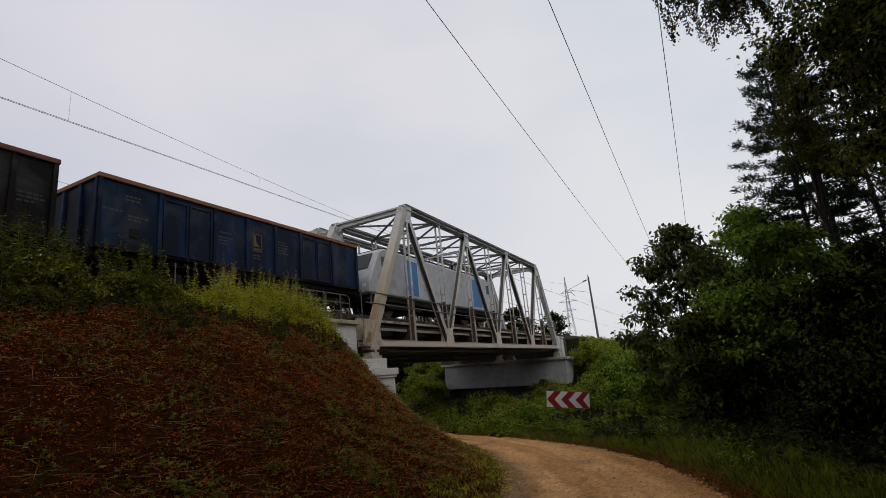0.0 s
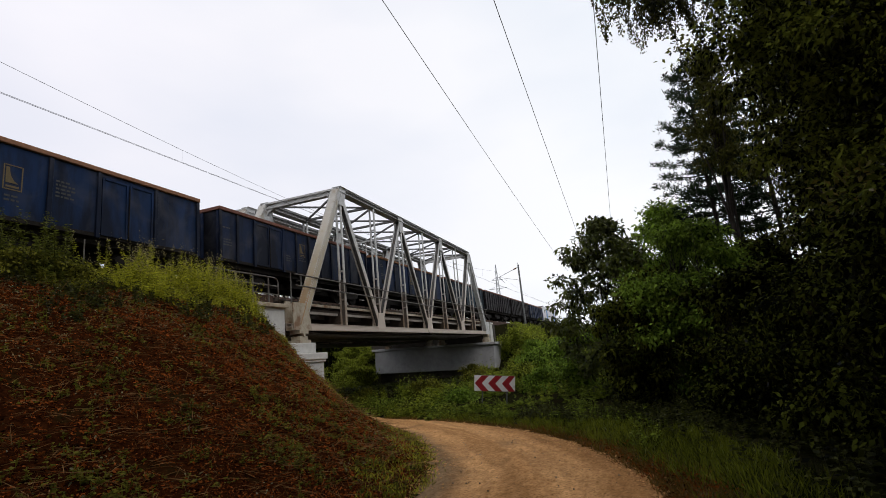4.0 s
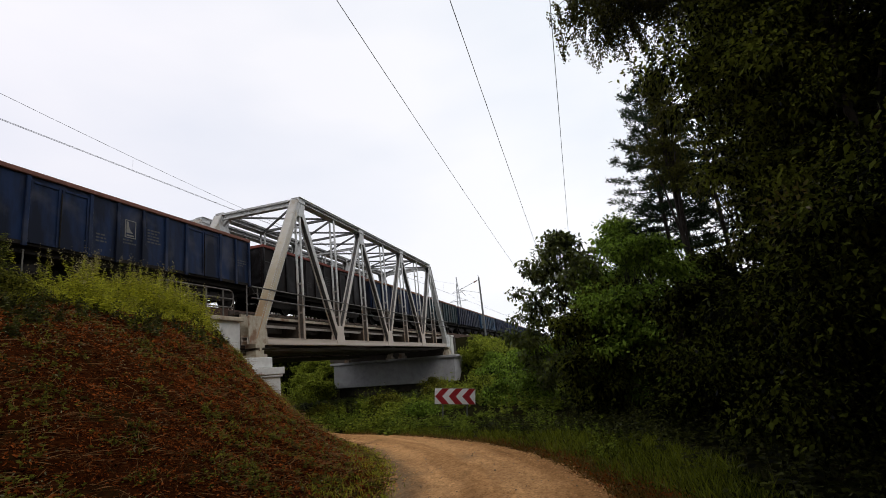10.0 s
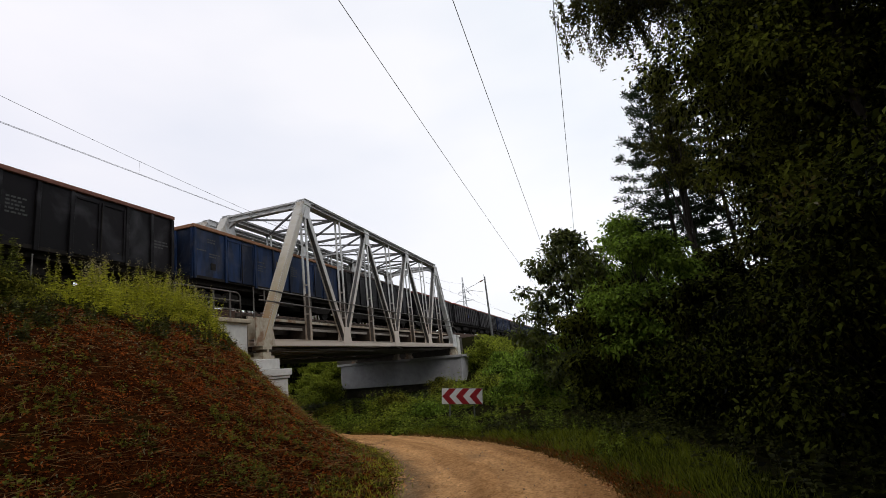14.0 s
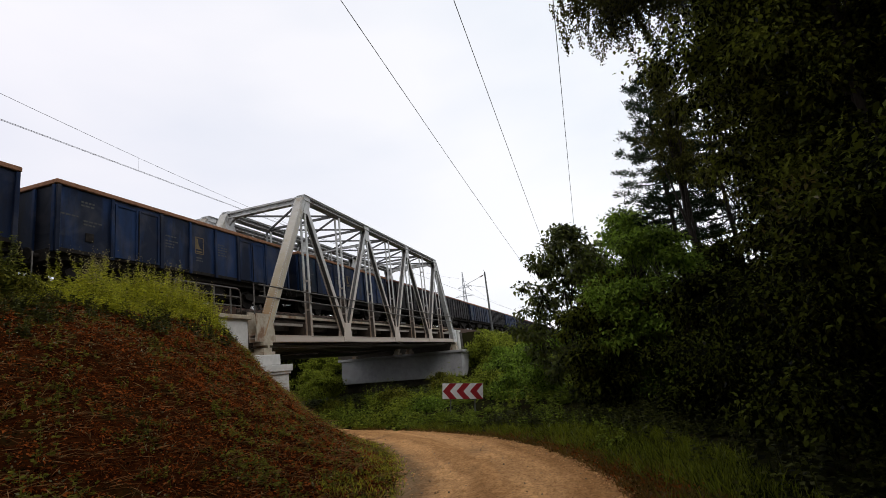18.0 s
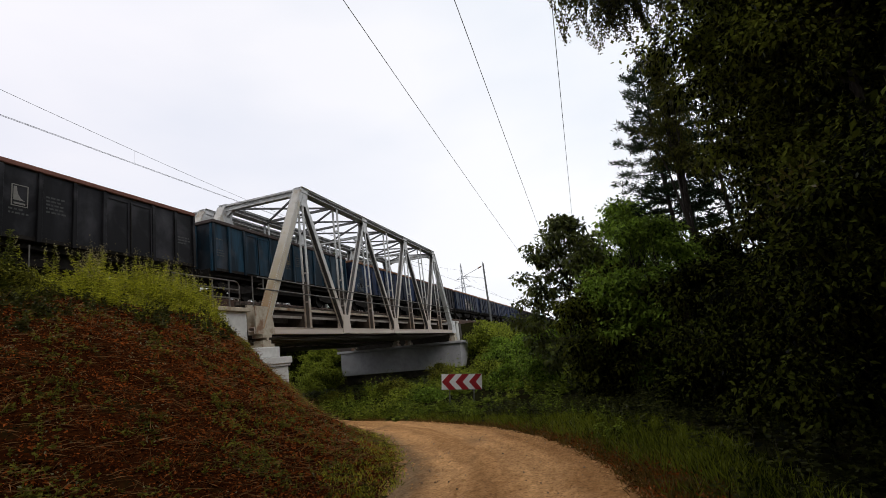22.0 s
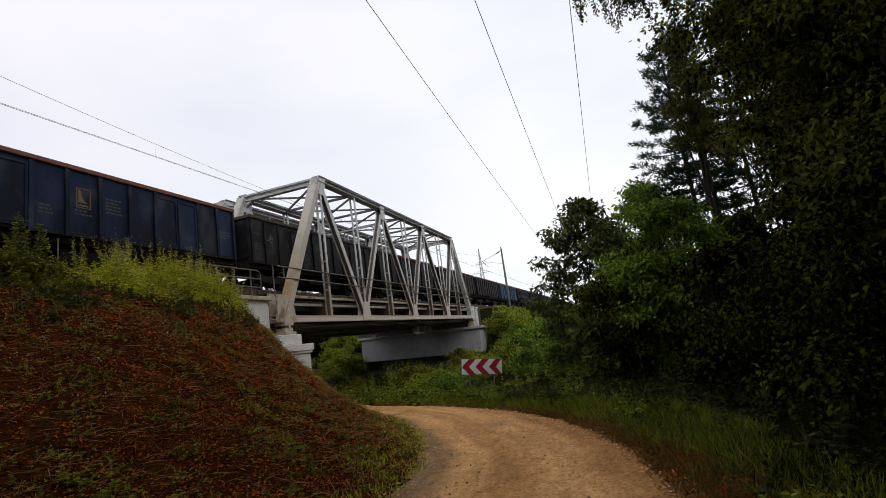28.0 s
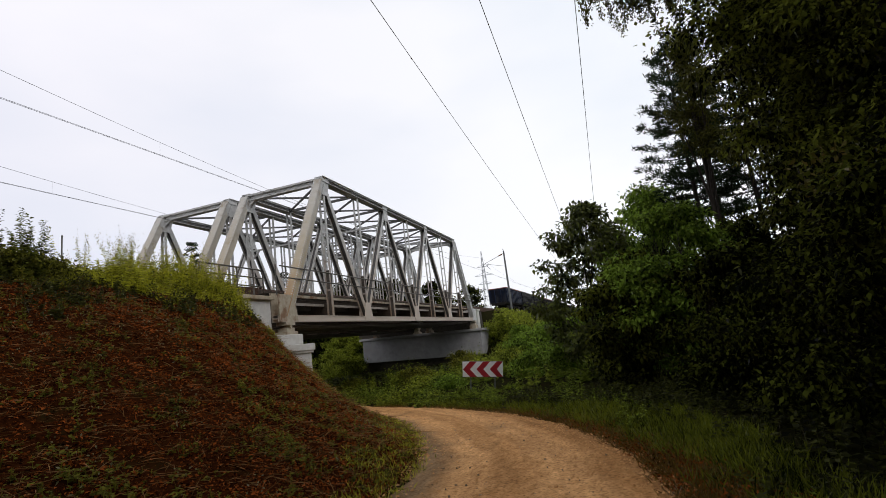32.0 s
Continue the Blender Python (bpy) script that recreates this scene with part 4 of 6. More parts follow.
def open_wagon(ribs, wide):
    """A high-sided open wagon, its base on the rail, y along the track. wide: the kind with fewer, wider panels."""
    w = thing("open_wagon", (0, 0, 0), "blue open goods wagon with a rusty rim", "wagon", "open wagons of the goods train")
    z0, z1, hx, hy = 1.22, 3.37, 1.40, 6.42
    part("floor", Build().box(-hx, hx, -hy, hy, z0 - 0.06, z0 + 0.06), M_UNDER, w)
    for s in (1, -1):
        part("side_wall", Build().box(min(s * hx, s * (hx - 0.05)), max(s * hx, s * (hx - 0.05)), -hy, hy, z0 + 0.064, z1), M_PAINT, w)
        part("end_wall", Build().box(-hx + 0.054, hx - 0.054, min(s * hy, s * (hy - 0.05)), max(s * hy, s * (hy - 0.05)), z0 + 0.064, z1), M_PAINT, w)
    rim = Build()
    for s in (1, -1):
        rim.box(min(s * 1.485, s * 1.33), max(s * 1.485, s * 1.33), -6.5, 6.5, 3.374, 3.53)
        rim.box(-1.326, 1.326, min(s * 6.5, s * 6.36), max(s * 6.5, s * 6.36), 3.374, 3.53)
    part("rim", rim, M_RIM, w, "rust-coloured top rim", bevel=0.02)
    rib = Build().prism([(-0.075, z0 - 0.1), (0.075, z0 - 0.1), (0.06, z1 - 0.02), (-0.06, z1 - 0.02)], hx + 0.003, hx + 0.085).mesh("rib", M_PAINT, bevel=0.012)
    for s in (1, -1):
        for y in ribs:
            o = part("rib", rib, M_PAINT, w)
            o.matrix_basis = pose(0, y, 0, 0, 0, 0 if s > 0 else 180)
    end = Build().box(-0.06, 0.06, hy + 0.003, hy + 0.085, z0 - 0.1, z1 - 0.02).mesh("rib", M_PAINT, bevel=0.012)
    for s in (1, -1):
        for x in (-1.33, -0.48, 0.48, 1.33):
            o = part("rib", end, M_PAINT, w)
            o.matrix_basis = pose(x * s, 0, 0, 0, 0, 0 if s > 0 else 180)
    # side doors, two leaves in each opening, with a pressed frame
    door = Build().box(hx + 0.003, hx + 0.02, -0.46, 0.46, z0 + 0.02, z1 - 0.14)
    for a, b, c, d in ((-0.47, -0.40, z0 + 0.02, z1 - 0.14), (0.40, 0.47, z0 + 0.02, z1 - 0.14), (-0.39, 0.39, z1 - 0.21, z1 - 0.14), (-0.39, 0.39, z0 + 0.02, z0 + 0.1)):
        door.box(hx + 0.024, hx + 0.055, a, b, c, d)
    door = door.mesh("door_leaf", M_PAINT)
    latch = Build().tube([(hx + 0.075, 0, z0 + 0.05), (hx + 0.075, 0, z1 - 0.3)], 0.018, 6).mesh("latch_bar", M_UNDER)
    for s in (1, -1):
        for y in ((-3.36, 3.36) if wide else (-3.25, 3.25)):
            for o in (-0.5, 0.5):
                d = part("door_leaf", door, M_PAINT, w)
                d.matrix_basis = pose(0, y + o, 0, 0, 0, 0 if s > 0 else 180)
            l = part("latch_bar", latch, M_UNDER, w)
            l.matrix_basis = pose(0, y, 0, 0, 0, 0 if s > 0 else 180)
    part("sole_bar", Build().box(-1.2, 1.2, -6.45, 6.45, 0.95, 1.156).box(-0.25, 0.25, -6.4, 6.4, 0.72, 0.946).box(-1.22, 1.22, 6.454, 6.55, 0.85, 1.2).box(-1.22, 1.22, -6.55, -6.454, 0.85, 1.2), M_UNDER, w)
    part("brake_rigging", Build().box(-0.6, 0.6, -3.0, 3.0, 0.42, 0.716).box(-0.95, -0.62, -1.6, 1.2, 0.5, 0.9).box(0.62, 0.95, -1.0, 1.8, 0.5, 0.9), M_UNDER, w)
    for y in (-4.5, 4.5):
        bg = Build()
        for s in (1, -1):
            bg.prism([(y - 1.3, 0.62), (y - 1.1, 0.75), (y - 0.4, 0.62), (y + 0.4, 0.62), (y + 1.1, 0.75), (y + 1.3, 0.62), (y + 1.2, 0.42), (y + 0.4, 0.3), (y - 0.4, 0.3), (y - 1.2, 0.42)], s * 0.93, s * 1.05)
        bg.box(-0.92, 0.92, y - 0.25, y + 0.25, 0.5, 0.71)
        bogie = part("bogie", bg, M_UNDER, w)
        for a in (-0.9, 0.9):
            ws = Build().tube([(-0.85, y + a, 0.46), (0.85, y + a, 0.46)], 0.07, 8)
            for s in (1, -1):
                ws.tube([(s * 0.70, y + a, 0.46), (s * 0.735, y + a, 0.46)], 0.49, 20)
                ws.tube([(s * 0.735, y + a, 0.46), (s * 0.85, y + a, 0.46)], 0.46, 20)
            part("wheelset", ws, M_UNDER, bogie)
    for s in (1, -1):
        for x in (-0.875, 0.875):
            part("buffer", Build().tube([(x, s * 6.55, 1.03), (x, s * 6.86, 1.03)], 0.09, 10).tube([(x, s * 6.86, 1.03), (x, s * 6.91, 1.03)], 0.22, 14), M_UNDER, w)
        part("brake_hose", Build().tube([(s * 0.35, s * 6.56, 0.95), (s * 0.36, s * 6.75, 0.6), (s * 0.2, s * 6.9, 0.55)], 0.03, 6), M_UNDER, w)
        part("coupling", Build().tube([(0, s * 6.5, 1.0), (0, s * 7.02, 0.93)], 0.05, 6), M_UNDER, w)
    # plate with an emblem, and blocks of small lettering as bars
    ey, zb, wy, wz = (-0.46, 2.05, 1.3, 1.2) if wide else (-0.80, 2.14, 1.25, 1.1)
    at = lambda y, z: (ey + wy * y, zb + wz * (z - 2.3))
    mk = Build()
    for y, q, c, d in ((0, 0.025, 2.3, 2.92), (0.36, 0.385, 2.3, 2.92), (0.029, 0.356, 2.895, 2.92), (0.029, 0.356, 2.3, 2.325), (0.06, 0.32, 2.36, 2.41)):
        (ya, za), (yb, zc) = at(y, c), at(q, d)
        mk.box(hx + 0.004, hx + 0.012, ya, yb, za, zc)
    part("emblem_plate", mk, M_MARK, w, "framed emblem plate")
    em = Build().prism([at(a, b) for a, b in ((0.05, 2.47), (0.31, 2.47), (0.22, 2.53), (0.16, 2.63), (0.13, 2.74), (0.12, 2.86), (0.05, 2.86))], hx + 0.004, hx + 0.010)
    part("emblem", em, M_MARK, w)
    if wide:
        part("placard_holder", Build().box(hx + 0.004, hx + 0.03, -5.42, -5.12, 1.62, 1.92), M_UNDER, w, bevel=0.006)
        part("paint_patch", Build().box(hx + 0.003, hx + 0.006, -6.3, -4.58, 1.32, 3.2), M_PAINT, w, "freshly painted panel")
    bars = Build()
    r = random.Random(3)
    for y0, zt, n in ((0.95, 2.66, 5), (-2.05, 2.5, 1), (-2.05, 2.3, 3), (-5.6, 2.95, 2), (-6.3, 2.4, 1), (-5.5, 2.3, 2), (-0.4, 1.85, 2)) if wide else ((-0.86, 2.02, 2), (0.22, 2.62, 5), (-6.25, 2.62, 1), (-6.2, 2.1, 3), (5.55, 2.3, 3), (-1.95, 2.0, 3)):
        for i in range(n):
            ln = r.uniform(0.35, 0.62)
            y = y0
            while y < y0 + ln:
                q = r.uniform(0.05, 0.16)
                bars.box(hx + 0.004, hx + 0.008, y, y + q, zt - i * 0.12, zt - i * 0.12 + 0.055)
                y += q + 0.04
    tagged(part("lettering", bars, M_MARK, w, "rows of small unreadable lettering"), kind="stuff")
    return w


BLUE, BRIGHT, NAVY, TEAL, GREEN, BLACK, BROWN, GREY = ((0.014, 0.036, 0.104), (0.022, 0.090, 0.190), (0.014, 0.028, 0.076), (0.018, 0.058, 0.095),
                                                      (0.015, 0.045, 0.050), (0.0125, 0.0095, 0.0115), (0.018, 0.012, 0.011), (0.022, 0.021, 0.024))
ORANGE, RUST, DULL, RED = (0.30, 0.145, 0.078), (0.20, 0.085, 0.06), (0.075, 0.055, 0.05), (0.24, 0.07, 0.055)
YELLOW, WHITE, FADED = (0.15, 0.11, 0.05), (0.20, 0.19, 0.17), (0.06, 0.056, 0.05)
TRAIN = [  # paint, rim, emblem, what the label calls them
    (BLUE, ORANGE, YELLOW), (BROWN, RUST, None), (BLACK, RUST, FADED), (TEAL, RUST, YELLOW), (BLUE, ORANGE, YELLOW), (NAVY, RUST, YELLOW), (BLUE, ORANGE, YELLOW), (BLUE, RUST, YELLOW),
    (NAVY, DULL, FADED), (BRIGHT, ORANGE, WHITE), (NAVY, RUST, WHITE), (GREEN, RUST, YELLOW), (NAVY, ORANGE, YELLOW), (BROWN, RED, None), (NAVY, RUST, WHITE), (BLACK, RED, WHITE),
    (BLACK, RED, YELLOW), (BLACK, RED, WHITE), (GREY, DULL, None), (BLUE, ORANGE, YELLOW), (BLACK, RUST, WHITE), (BLUE, ORANGE, YELLOW), (BLACK, RUST, WHITE), (BROWN, RUST, FADED),
    (BLUE, ORANGE, YELLOW), (BLUE, ORANGE, YELLOW), (NAVY, ORANGE, YELLOW), (BLUE, ORANGE, YELLOW), (GREY, RUST, None), (BLUE, ORANGE, WHITE), (TEAL, DULL, YELLOW), (GREY, RUST, WHITE),
    (BLACK, RED, WHITE), (BLACK, RED, None), (BRIGHT, ORANGE, WHITE), (BLACK, RED, None), (BROWN, RED, None), (GREY, RUST, WHITE), (GREY, DULL, None), (NAVY, RUST, YELLOW)]
PAINT_WORDS = {BLUE: "blue", BRIGHT: "bright blue", NAVY: "dark navy", TEAL: "blue-green", GREEN: "green", BLACK: "black", BROWN: "brown-black", GREY: "dark grey"}
RIM_WORDS = {ORANGE: "an orange-brown", RUST: "a rusty", DULL: "a dull dark", RED: "a dull red"}
PITCH = 14.04


def spray(wagon, shapes, colour, label, lift=0.0):
    """Sprayed letters as plain shapes on the side wall; each shape an outline in y and z."""
    for i, outline in enumerate(shapes):
        o = part("graffiti", Build().prism(outline, 1.4050 + lift + 0.0012 * i, 1.4065 + lift + 0.0012 * i), M_MARK, wagon, label)
        o.color = (*colour, 1)


def bar(y0, y1, z0, z1, slant=0.0):
    return [(y0, z0), (y1, z0), (y1 + slant, z1), (y0 + slant, z1)]


wagons = []
KINDS = {}
for k, (paint, rim_c, emblem) in enumerate(TRAIN):
    wide = paint in (BLUE, BRIGHT) or rim_c == ORANGE
    if wide not in KINDS:
        w = KINDS[wide] = open_wagon(WIDE_RIBS if wide else RIBS, wide)
        w.matrix_basis = pose(TRACK_1, 0, RAIL)
    else:
        w = copy_thing(KINDS[wide], pose(TRACK_1, 0, RAIL))
    wagons.append(w)
for k, (paint, rim_c, emblem) in enumerate(TRAIN):
    w = wagons[k]
    tagged(w, f"{PAINT_WORDS[paint]} high-sided open goods wagon with {RIM_WORDS[rim_c]} top rim", "wagon")
    shade = 0.62 + 0.30 * ((k * 37 + 8) % 17) / 16
    for o in list(w.children_recursive):
        n = o.name.split(".")[0]
        # end walls get a darker colour in place of their shade
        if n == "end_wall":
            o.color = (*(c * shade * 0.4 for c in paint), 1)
        elif n in ("side_wall", "rib", "door_leaf"):
            o.color = (*(c * shade for c in paint), 1)
        elif n == "paint_patch":
            if k % 3 == 1:
                bpy.data.objects.remove(o)
            else:
                o.color = (paint[0] * 0.55, paint[1] * 1.05, paint[2] * 0.85, 1)
        elif n == "rim":
            o.color = (*rim_c, 1)
        elif n in ("emblem_plate", "emblem"):
            if emblem is None:
                bpy.data.objects.remove(o)
            else:
                o.color = (*emblem, 1)
        elif n == "lettering":
            o.color = (*((0.06, 0.06, 0.058) if emblem else (0.045, 0.045, 0.04)), 1)

# sprayed pictures on four of the wagons
SILVER, INK = (0.26, 0.24, 0.215), (0.012, 0.011, 0.012)
spray(wagons[27], [[(-2.2, 1.3), (2.3, 1.28), (2.42, 1.9), (1.75, 2.5), (-0.4, 2.62), (-1.5, 2.95), (-2.2, 2.3)]], INK, "black outline of sprayed letters")
slabs = [[(-1.75, 2.30), (-0.95, 2.22), (-1.25, 2.62), (-1.55, 2.9)]] + [bar(*q) for q in (
    (-1.85, -0.95, 1.98, 2.22, 0.08), (-1.42, -1.12, 1.36, 1.97, 0.10),
    (-0.85, -0.58, 1.34, 2.2, 0.26), (-0.22, 0.06, 1.34, 2.2, -0.2), (-0.56, -0.24, 1.56, 1.72, 0.0),
    (0.26, 0.52, 1.34, 1.9, 0.04), (0.30, 0.56, 2.0, 2.2, 0.04),
    (0.76, 1.04, 1.32, 2.24, 0.06), (1.06, 1.36, 1.74, 2.2, 0.36), (1.08, 1.38, 1.72, 1.32, 0.34))]
spray(wagons[27], slabs, SILVER, "silver sprayed slab", 0.002)
spray(wagons[27], [bar(2.0, 2.3, 1.4, 1.95, -0.15), bar(1.5, 1.9, 1.36, 1.5, 0.1), bar(1.55, 1.75, 2.1, 2.4, -0.2)], (0.05, 0.16, 0.06), "green sprayed slab", 0.002)
RED_S, PINK_S, MINT = (0.20, 0.012, 0.022), (0.32, 0.055, 0.085), (0.06, 0.20, 0.14)
spray(wagons[33], [bar(-2.05, -1.3, 2.2, 2.5), bar(-2.05, -1.75, 1.3, 1.9), bar(-1.7, -1.3, 1.3, 1.55), bar(0.15, 0.4, 1.3, 2.4), bar(0.45, 0.95, 2.1, 2.4), bar(0.45, 0.9, 1.3, 1.6), bar(0.45, 0.8, 1.75, 1.95)], RED_S, "dark red sprayed block")
spray(wagons[33], [bar(-0.95, -0.2, 2.1, 2.45), bar(-0.68, -0.46, 1.6, 2.08), bar(-0.95, -0.25, 1.3, 1.58)], PINK_S, "pink sprayed block")
spray(wagons[33], [[(y + 0.07 * math.cos(a), z + 0.09 * math.sin(a)) for a in np.linspace(0, 5.5, 8)] for y, z in ((-1.9, 2.6), (-1.5, 1.75), (-0.75, 2.22), (-0.35, 1.5), (0.6, 2.25), (0.5, 1.5))], MINT, "pale green sprayed dot")


def scribble(wagon, y0, z0, seed, colour, label, size=0.5):
    r = random.Random(seed)
    for _ in range(5):
        a0, rad = r.uniform(0, 6), r.uniform(0.12, 0.3) * size * 2
        cy, cz = y0 + r.uniform(-0.35, 0.35) * size * 2, z0 + r.uniform(-0.15, 0.15) * size * 2
        pts = [(1.415, cy + rad * math.cos(a0 + q), cz + rad * 1.2 * math.sin(a0 + q)) for q in np.linspace(0, r.uniform(2, 5), 9)]
        o = part("graffiti", Build().tube(pts, 0.014, 4), M_MARK, wagon, label)
        o.color = (*colour, 1)


scribble(wagons[29], -0.3, 1.52, 4, (0.30, 0.30, 0.30), "white sprayed scribble", 0.4)
scribble(wagons[29], -0.1, 1.5, 14, (0.30, 0.30, 0.30), "white sprayed scribble", 0.4)
scribble(wagons[29], -5.8, 1.55, 5, (0.26, 0.26, 0.26), "white sprayed scribble", 0.4)
scribble(wagons[29], -5.2, 1.5, 15, (0.26, 0.26, 0.26), "white sprayed scribble", 0.4)
scribble(wagons[16], 0.55, 2.3, 6, (0.06, 0.08, 0.22), "blue sprayed scribble", 0.35)
scribble(wagons[16], 2.9, 2.0, 7, (0.16, 0.16, 0.18), "grey sprayed scribble", 0.35)
scribble(wagons[33], 1.65, 1.85, 8, (0.26, 0.26, 0.26), "white sprayed scribble", 0.3)
scribble(wagons[18], 5.9, 2.2, 9, (0.16, 0.10, 0.09), "faded sprayed scribble", 0.4)
scribble(wagons[36], 3.0, 2.0, 10, (0.20, 0.03, 0.02), "dull red sprayed scribble", 0.6)
scribble(wagons[38], -5.0, 2.6, 12, (0.18, 0.18, 0.18), "white sprayed scribble", 0.35)


def locomotive():
    """An electric locomotive with raked cab ends."""
    lo = thing("locomotive", (0, 0, 0), "silver electric locomotive with blue side panels", "locomotive")
    hl, hx = 9.0, 1.48
    side = [(-hl, 1.1), (-hl, 1.9), (-hl + 0.25, 2.5), (-hl + 0.95, 3.65), (-hl + 1.5, 3.85), (hl - 1.5, 3.85), (hl - 0.95, 3.65), (hl - 0.25, 2.5), (hl, 1.9), (hl, 1.1)]
    part("body", Build().prism(side, -hx, hx), M_LOCO, lo, bevel=0.12)
    part("roof", Build().prism([(-hl + 1.7, 3.854), (hl - 1.7, 3.854), (hl - 2.0, 4.05), (-hl + 2.0, 4.05)], -1.1, 1.1), M_UNDER, lo)
    for y in (-5.4, 4.4):
        part("side_panel", Build().box(hx + 0.003, hx + 0.012, y, y + 1.5, 1.35, 3.5), M_LOCOB, lo, "bright blue painted panel")
        part("side_panel", Build().box(-hx - 0.012, -hx - 0.003, y, y + 1.5, 1.35, 3.5), M_LOCOB, lo, "bright blue painted panel")
    for s in (1, -1):
        c = Build()
        p, q = Vector((0, s * (hl - 0.29), 2.58)), Vector((0, s * (hl - 0.86), 3.5))
        c.beam(p + Vector((0, s * 0.03, 0.01)), q + Vector((0, s * 0.03, 0.01)), 2.3, 0.03)
        part("windscreen", c, M_GLASS, lo)
        for x in (-1.05, 1.05):
            part("headlight", Build().tube([(x, s * (hl - 0.02), 1.6), (x, s * (hl + 0.04), 1.6)], 0.12, 12), M_WHITE, lo)
            part("buffer", Build().tube([(x * 0.84, s * hl, 1.05), (x * 0.84, s * (hl + 0.5), 1.05)], 0.1, 10).tube([(x * 0.84, s * (hl + 0.5), 1.05), (x * 0.84, s * (hl + 0.56), 1.05)], 0.24, 14), M_UNDER, lo)
        for e in (1, -1):
            part("cab_window", Build().box(min(e * (hx + 0.003), e * (hx + 0.012)), max(e * (hx + 0.003), e * (hx + 0.012)), min(s * (hl - 1.9), s * (hl - 1.15)), max(s * (hl - 1.9), s * (hl - 1.15)), 2.6, 3.3), M_GLASS, lo)
    part("frame", Build().box(-1.3, 1.3, -8.8, 8.8, 0.8, 1.096), M_UNDER, lo)
    for y in (-5.2, 5.2):
        bogie = part("bogie", Build().box(-1.2, 1.2, y - 2.0, y + 2.0, 0.4, 0.796), M_UNDER, lo, bevel=0.05)
        for a in (-1.4, 1.4):
            ws = Build()
            for s in (1, -1):
                ws.tube([(s * 0.71, y + a, 0.62), (s * 0.85, y + a, 0.62)], 0.62, 20)
            part("wheelset", ws, M_RAIL, bogie)
    for y in (-4.5, 4.5):
        part("pantograph", Build().tube([(-0.5, y, 4.1), (-0.5, y + 1.2, 4.35)], 0.03, 6).tube([(0.5, y, 4.1), (0.5, y + 1.2, 4.35)], 0.03, 6).tube([(-0.9, y + 1.2, 4.38), (0.9, y + 1.2, 4.38)], 0.03, 6), M_UNDER, lo)
    return lo


loco = locomotive()


# ---- trees and shrubs ----
def crown_points(rng, centres, radii, n):
    """Points near the skins of overlapping clumps, thinner inside."""
    k = rng.choice(len(centres), n, p=radii ** 2 / (radii ** 2).sum())
    d = unit(rng.normal(size=(n, 3)))
    r = radii[k] * np.clip(rng.normal(0.8, 0.38, n), 0.1, 1.7)
    p = centres[k] + d * r[:, None] * np.array([1.1, 1.1, 0.55])
    return p, d


def clump_centres(rng, n, rx, z0, z1, flat=0.75):
    """Clump centres in an uneven egg."""
    f = rng.random(n)
    z = z0 + (z1 - z0) * f
    prof = np.sin(np.pi * np.clip(f * 0.86 + 0.12, 0, 1)) ** 0.7
    a = rng.random(n) * 2 * np.pi
    r = rx * prof * np.sqrt(rng.random(n)) * rng.uniform(0.75, 1.2, n)
    return np.stack([r * np.cos(a), r * np.sin(a), z], -1)


def broadleaf(at, hgt, rx, base, leaves, leaf, material, seed, label, name="tree", category="tree", bark=None, clumps=34, clump_r=0.85, stems=1, group="roadside trees"):
    rng = np.random.default_rng(seed)
    x, y = at
    t = thing(name, (x, y, float(height(x, y)) - 0.1), label, category, group)
    c = clump_centres(rng, clumps, rx, base, hgt - 0.5 * clump_r)
    r = rng.uniform(0.6, 1.25, clumps) * clump_r
    wood = Build()
    for s in range(stems):
        lean = rng.normal(0, 0.3 if stems > 1 else 0.12, 2)
        foot = rng.normal(0, 0.25 if stems > 1 else 0.0, 2)
        top = hgt * 0.86
        pts = [(foot[0] + lean[0] * f * 1.5 + 0.08 * math.sin(f * 9 + s), foot[1] + lean[1] * f * 1.5 + 0.08 * math.cos(f * 7 + s), top * f) for f in np.linspace(0, 1, 9)]
        r0 = 0.0115 * hgt / (stems ** 0.5)
        wood.tube(pts, [r0 * (1 - 0.85 * f) for f in np.linspace(0, 1, 9)], 8)
        for q in c[s::stems][:16]:
            f = min(0.9, max(0.12, (q[2] - 0.25 * hgt) / top))
            p0 = Vector(pts[int(f * 8)])
            mid = p0.lerp(Vector(q), 0.5) + Vector((0, 0, 0.25))
            wood.tube([p0, mid, tuple(q)], [r0 * 0.4, r0 * 0.25, 0.01], 5, False)
    part("trunk", wood, bark or M_BARK, t, smooth=True)
    p, d = crown_points(rng, c, r, leaves)
    d2 = unit(d * 0.5 + rng.normal(size=d.shape) * 0.7 + np.array([0, 0, -0.25]))
    size = leaf * rng.uniform(0.65, 1.35, leaves)
    part("crown", quads("crown", blades(p, d2, size, size * 0.62, rng, 0.25, level=0.75), material), material, t)
    return t


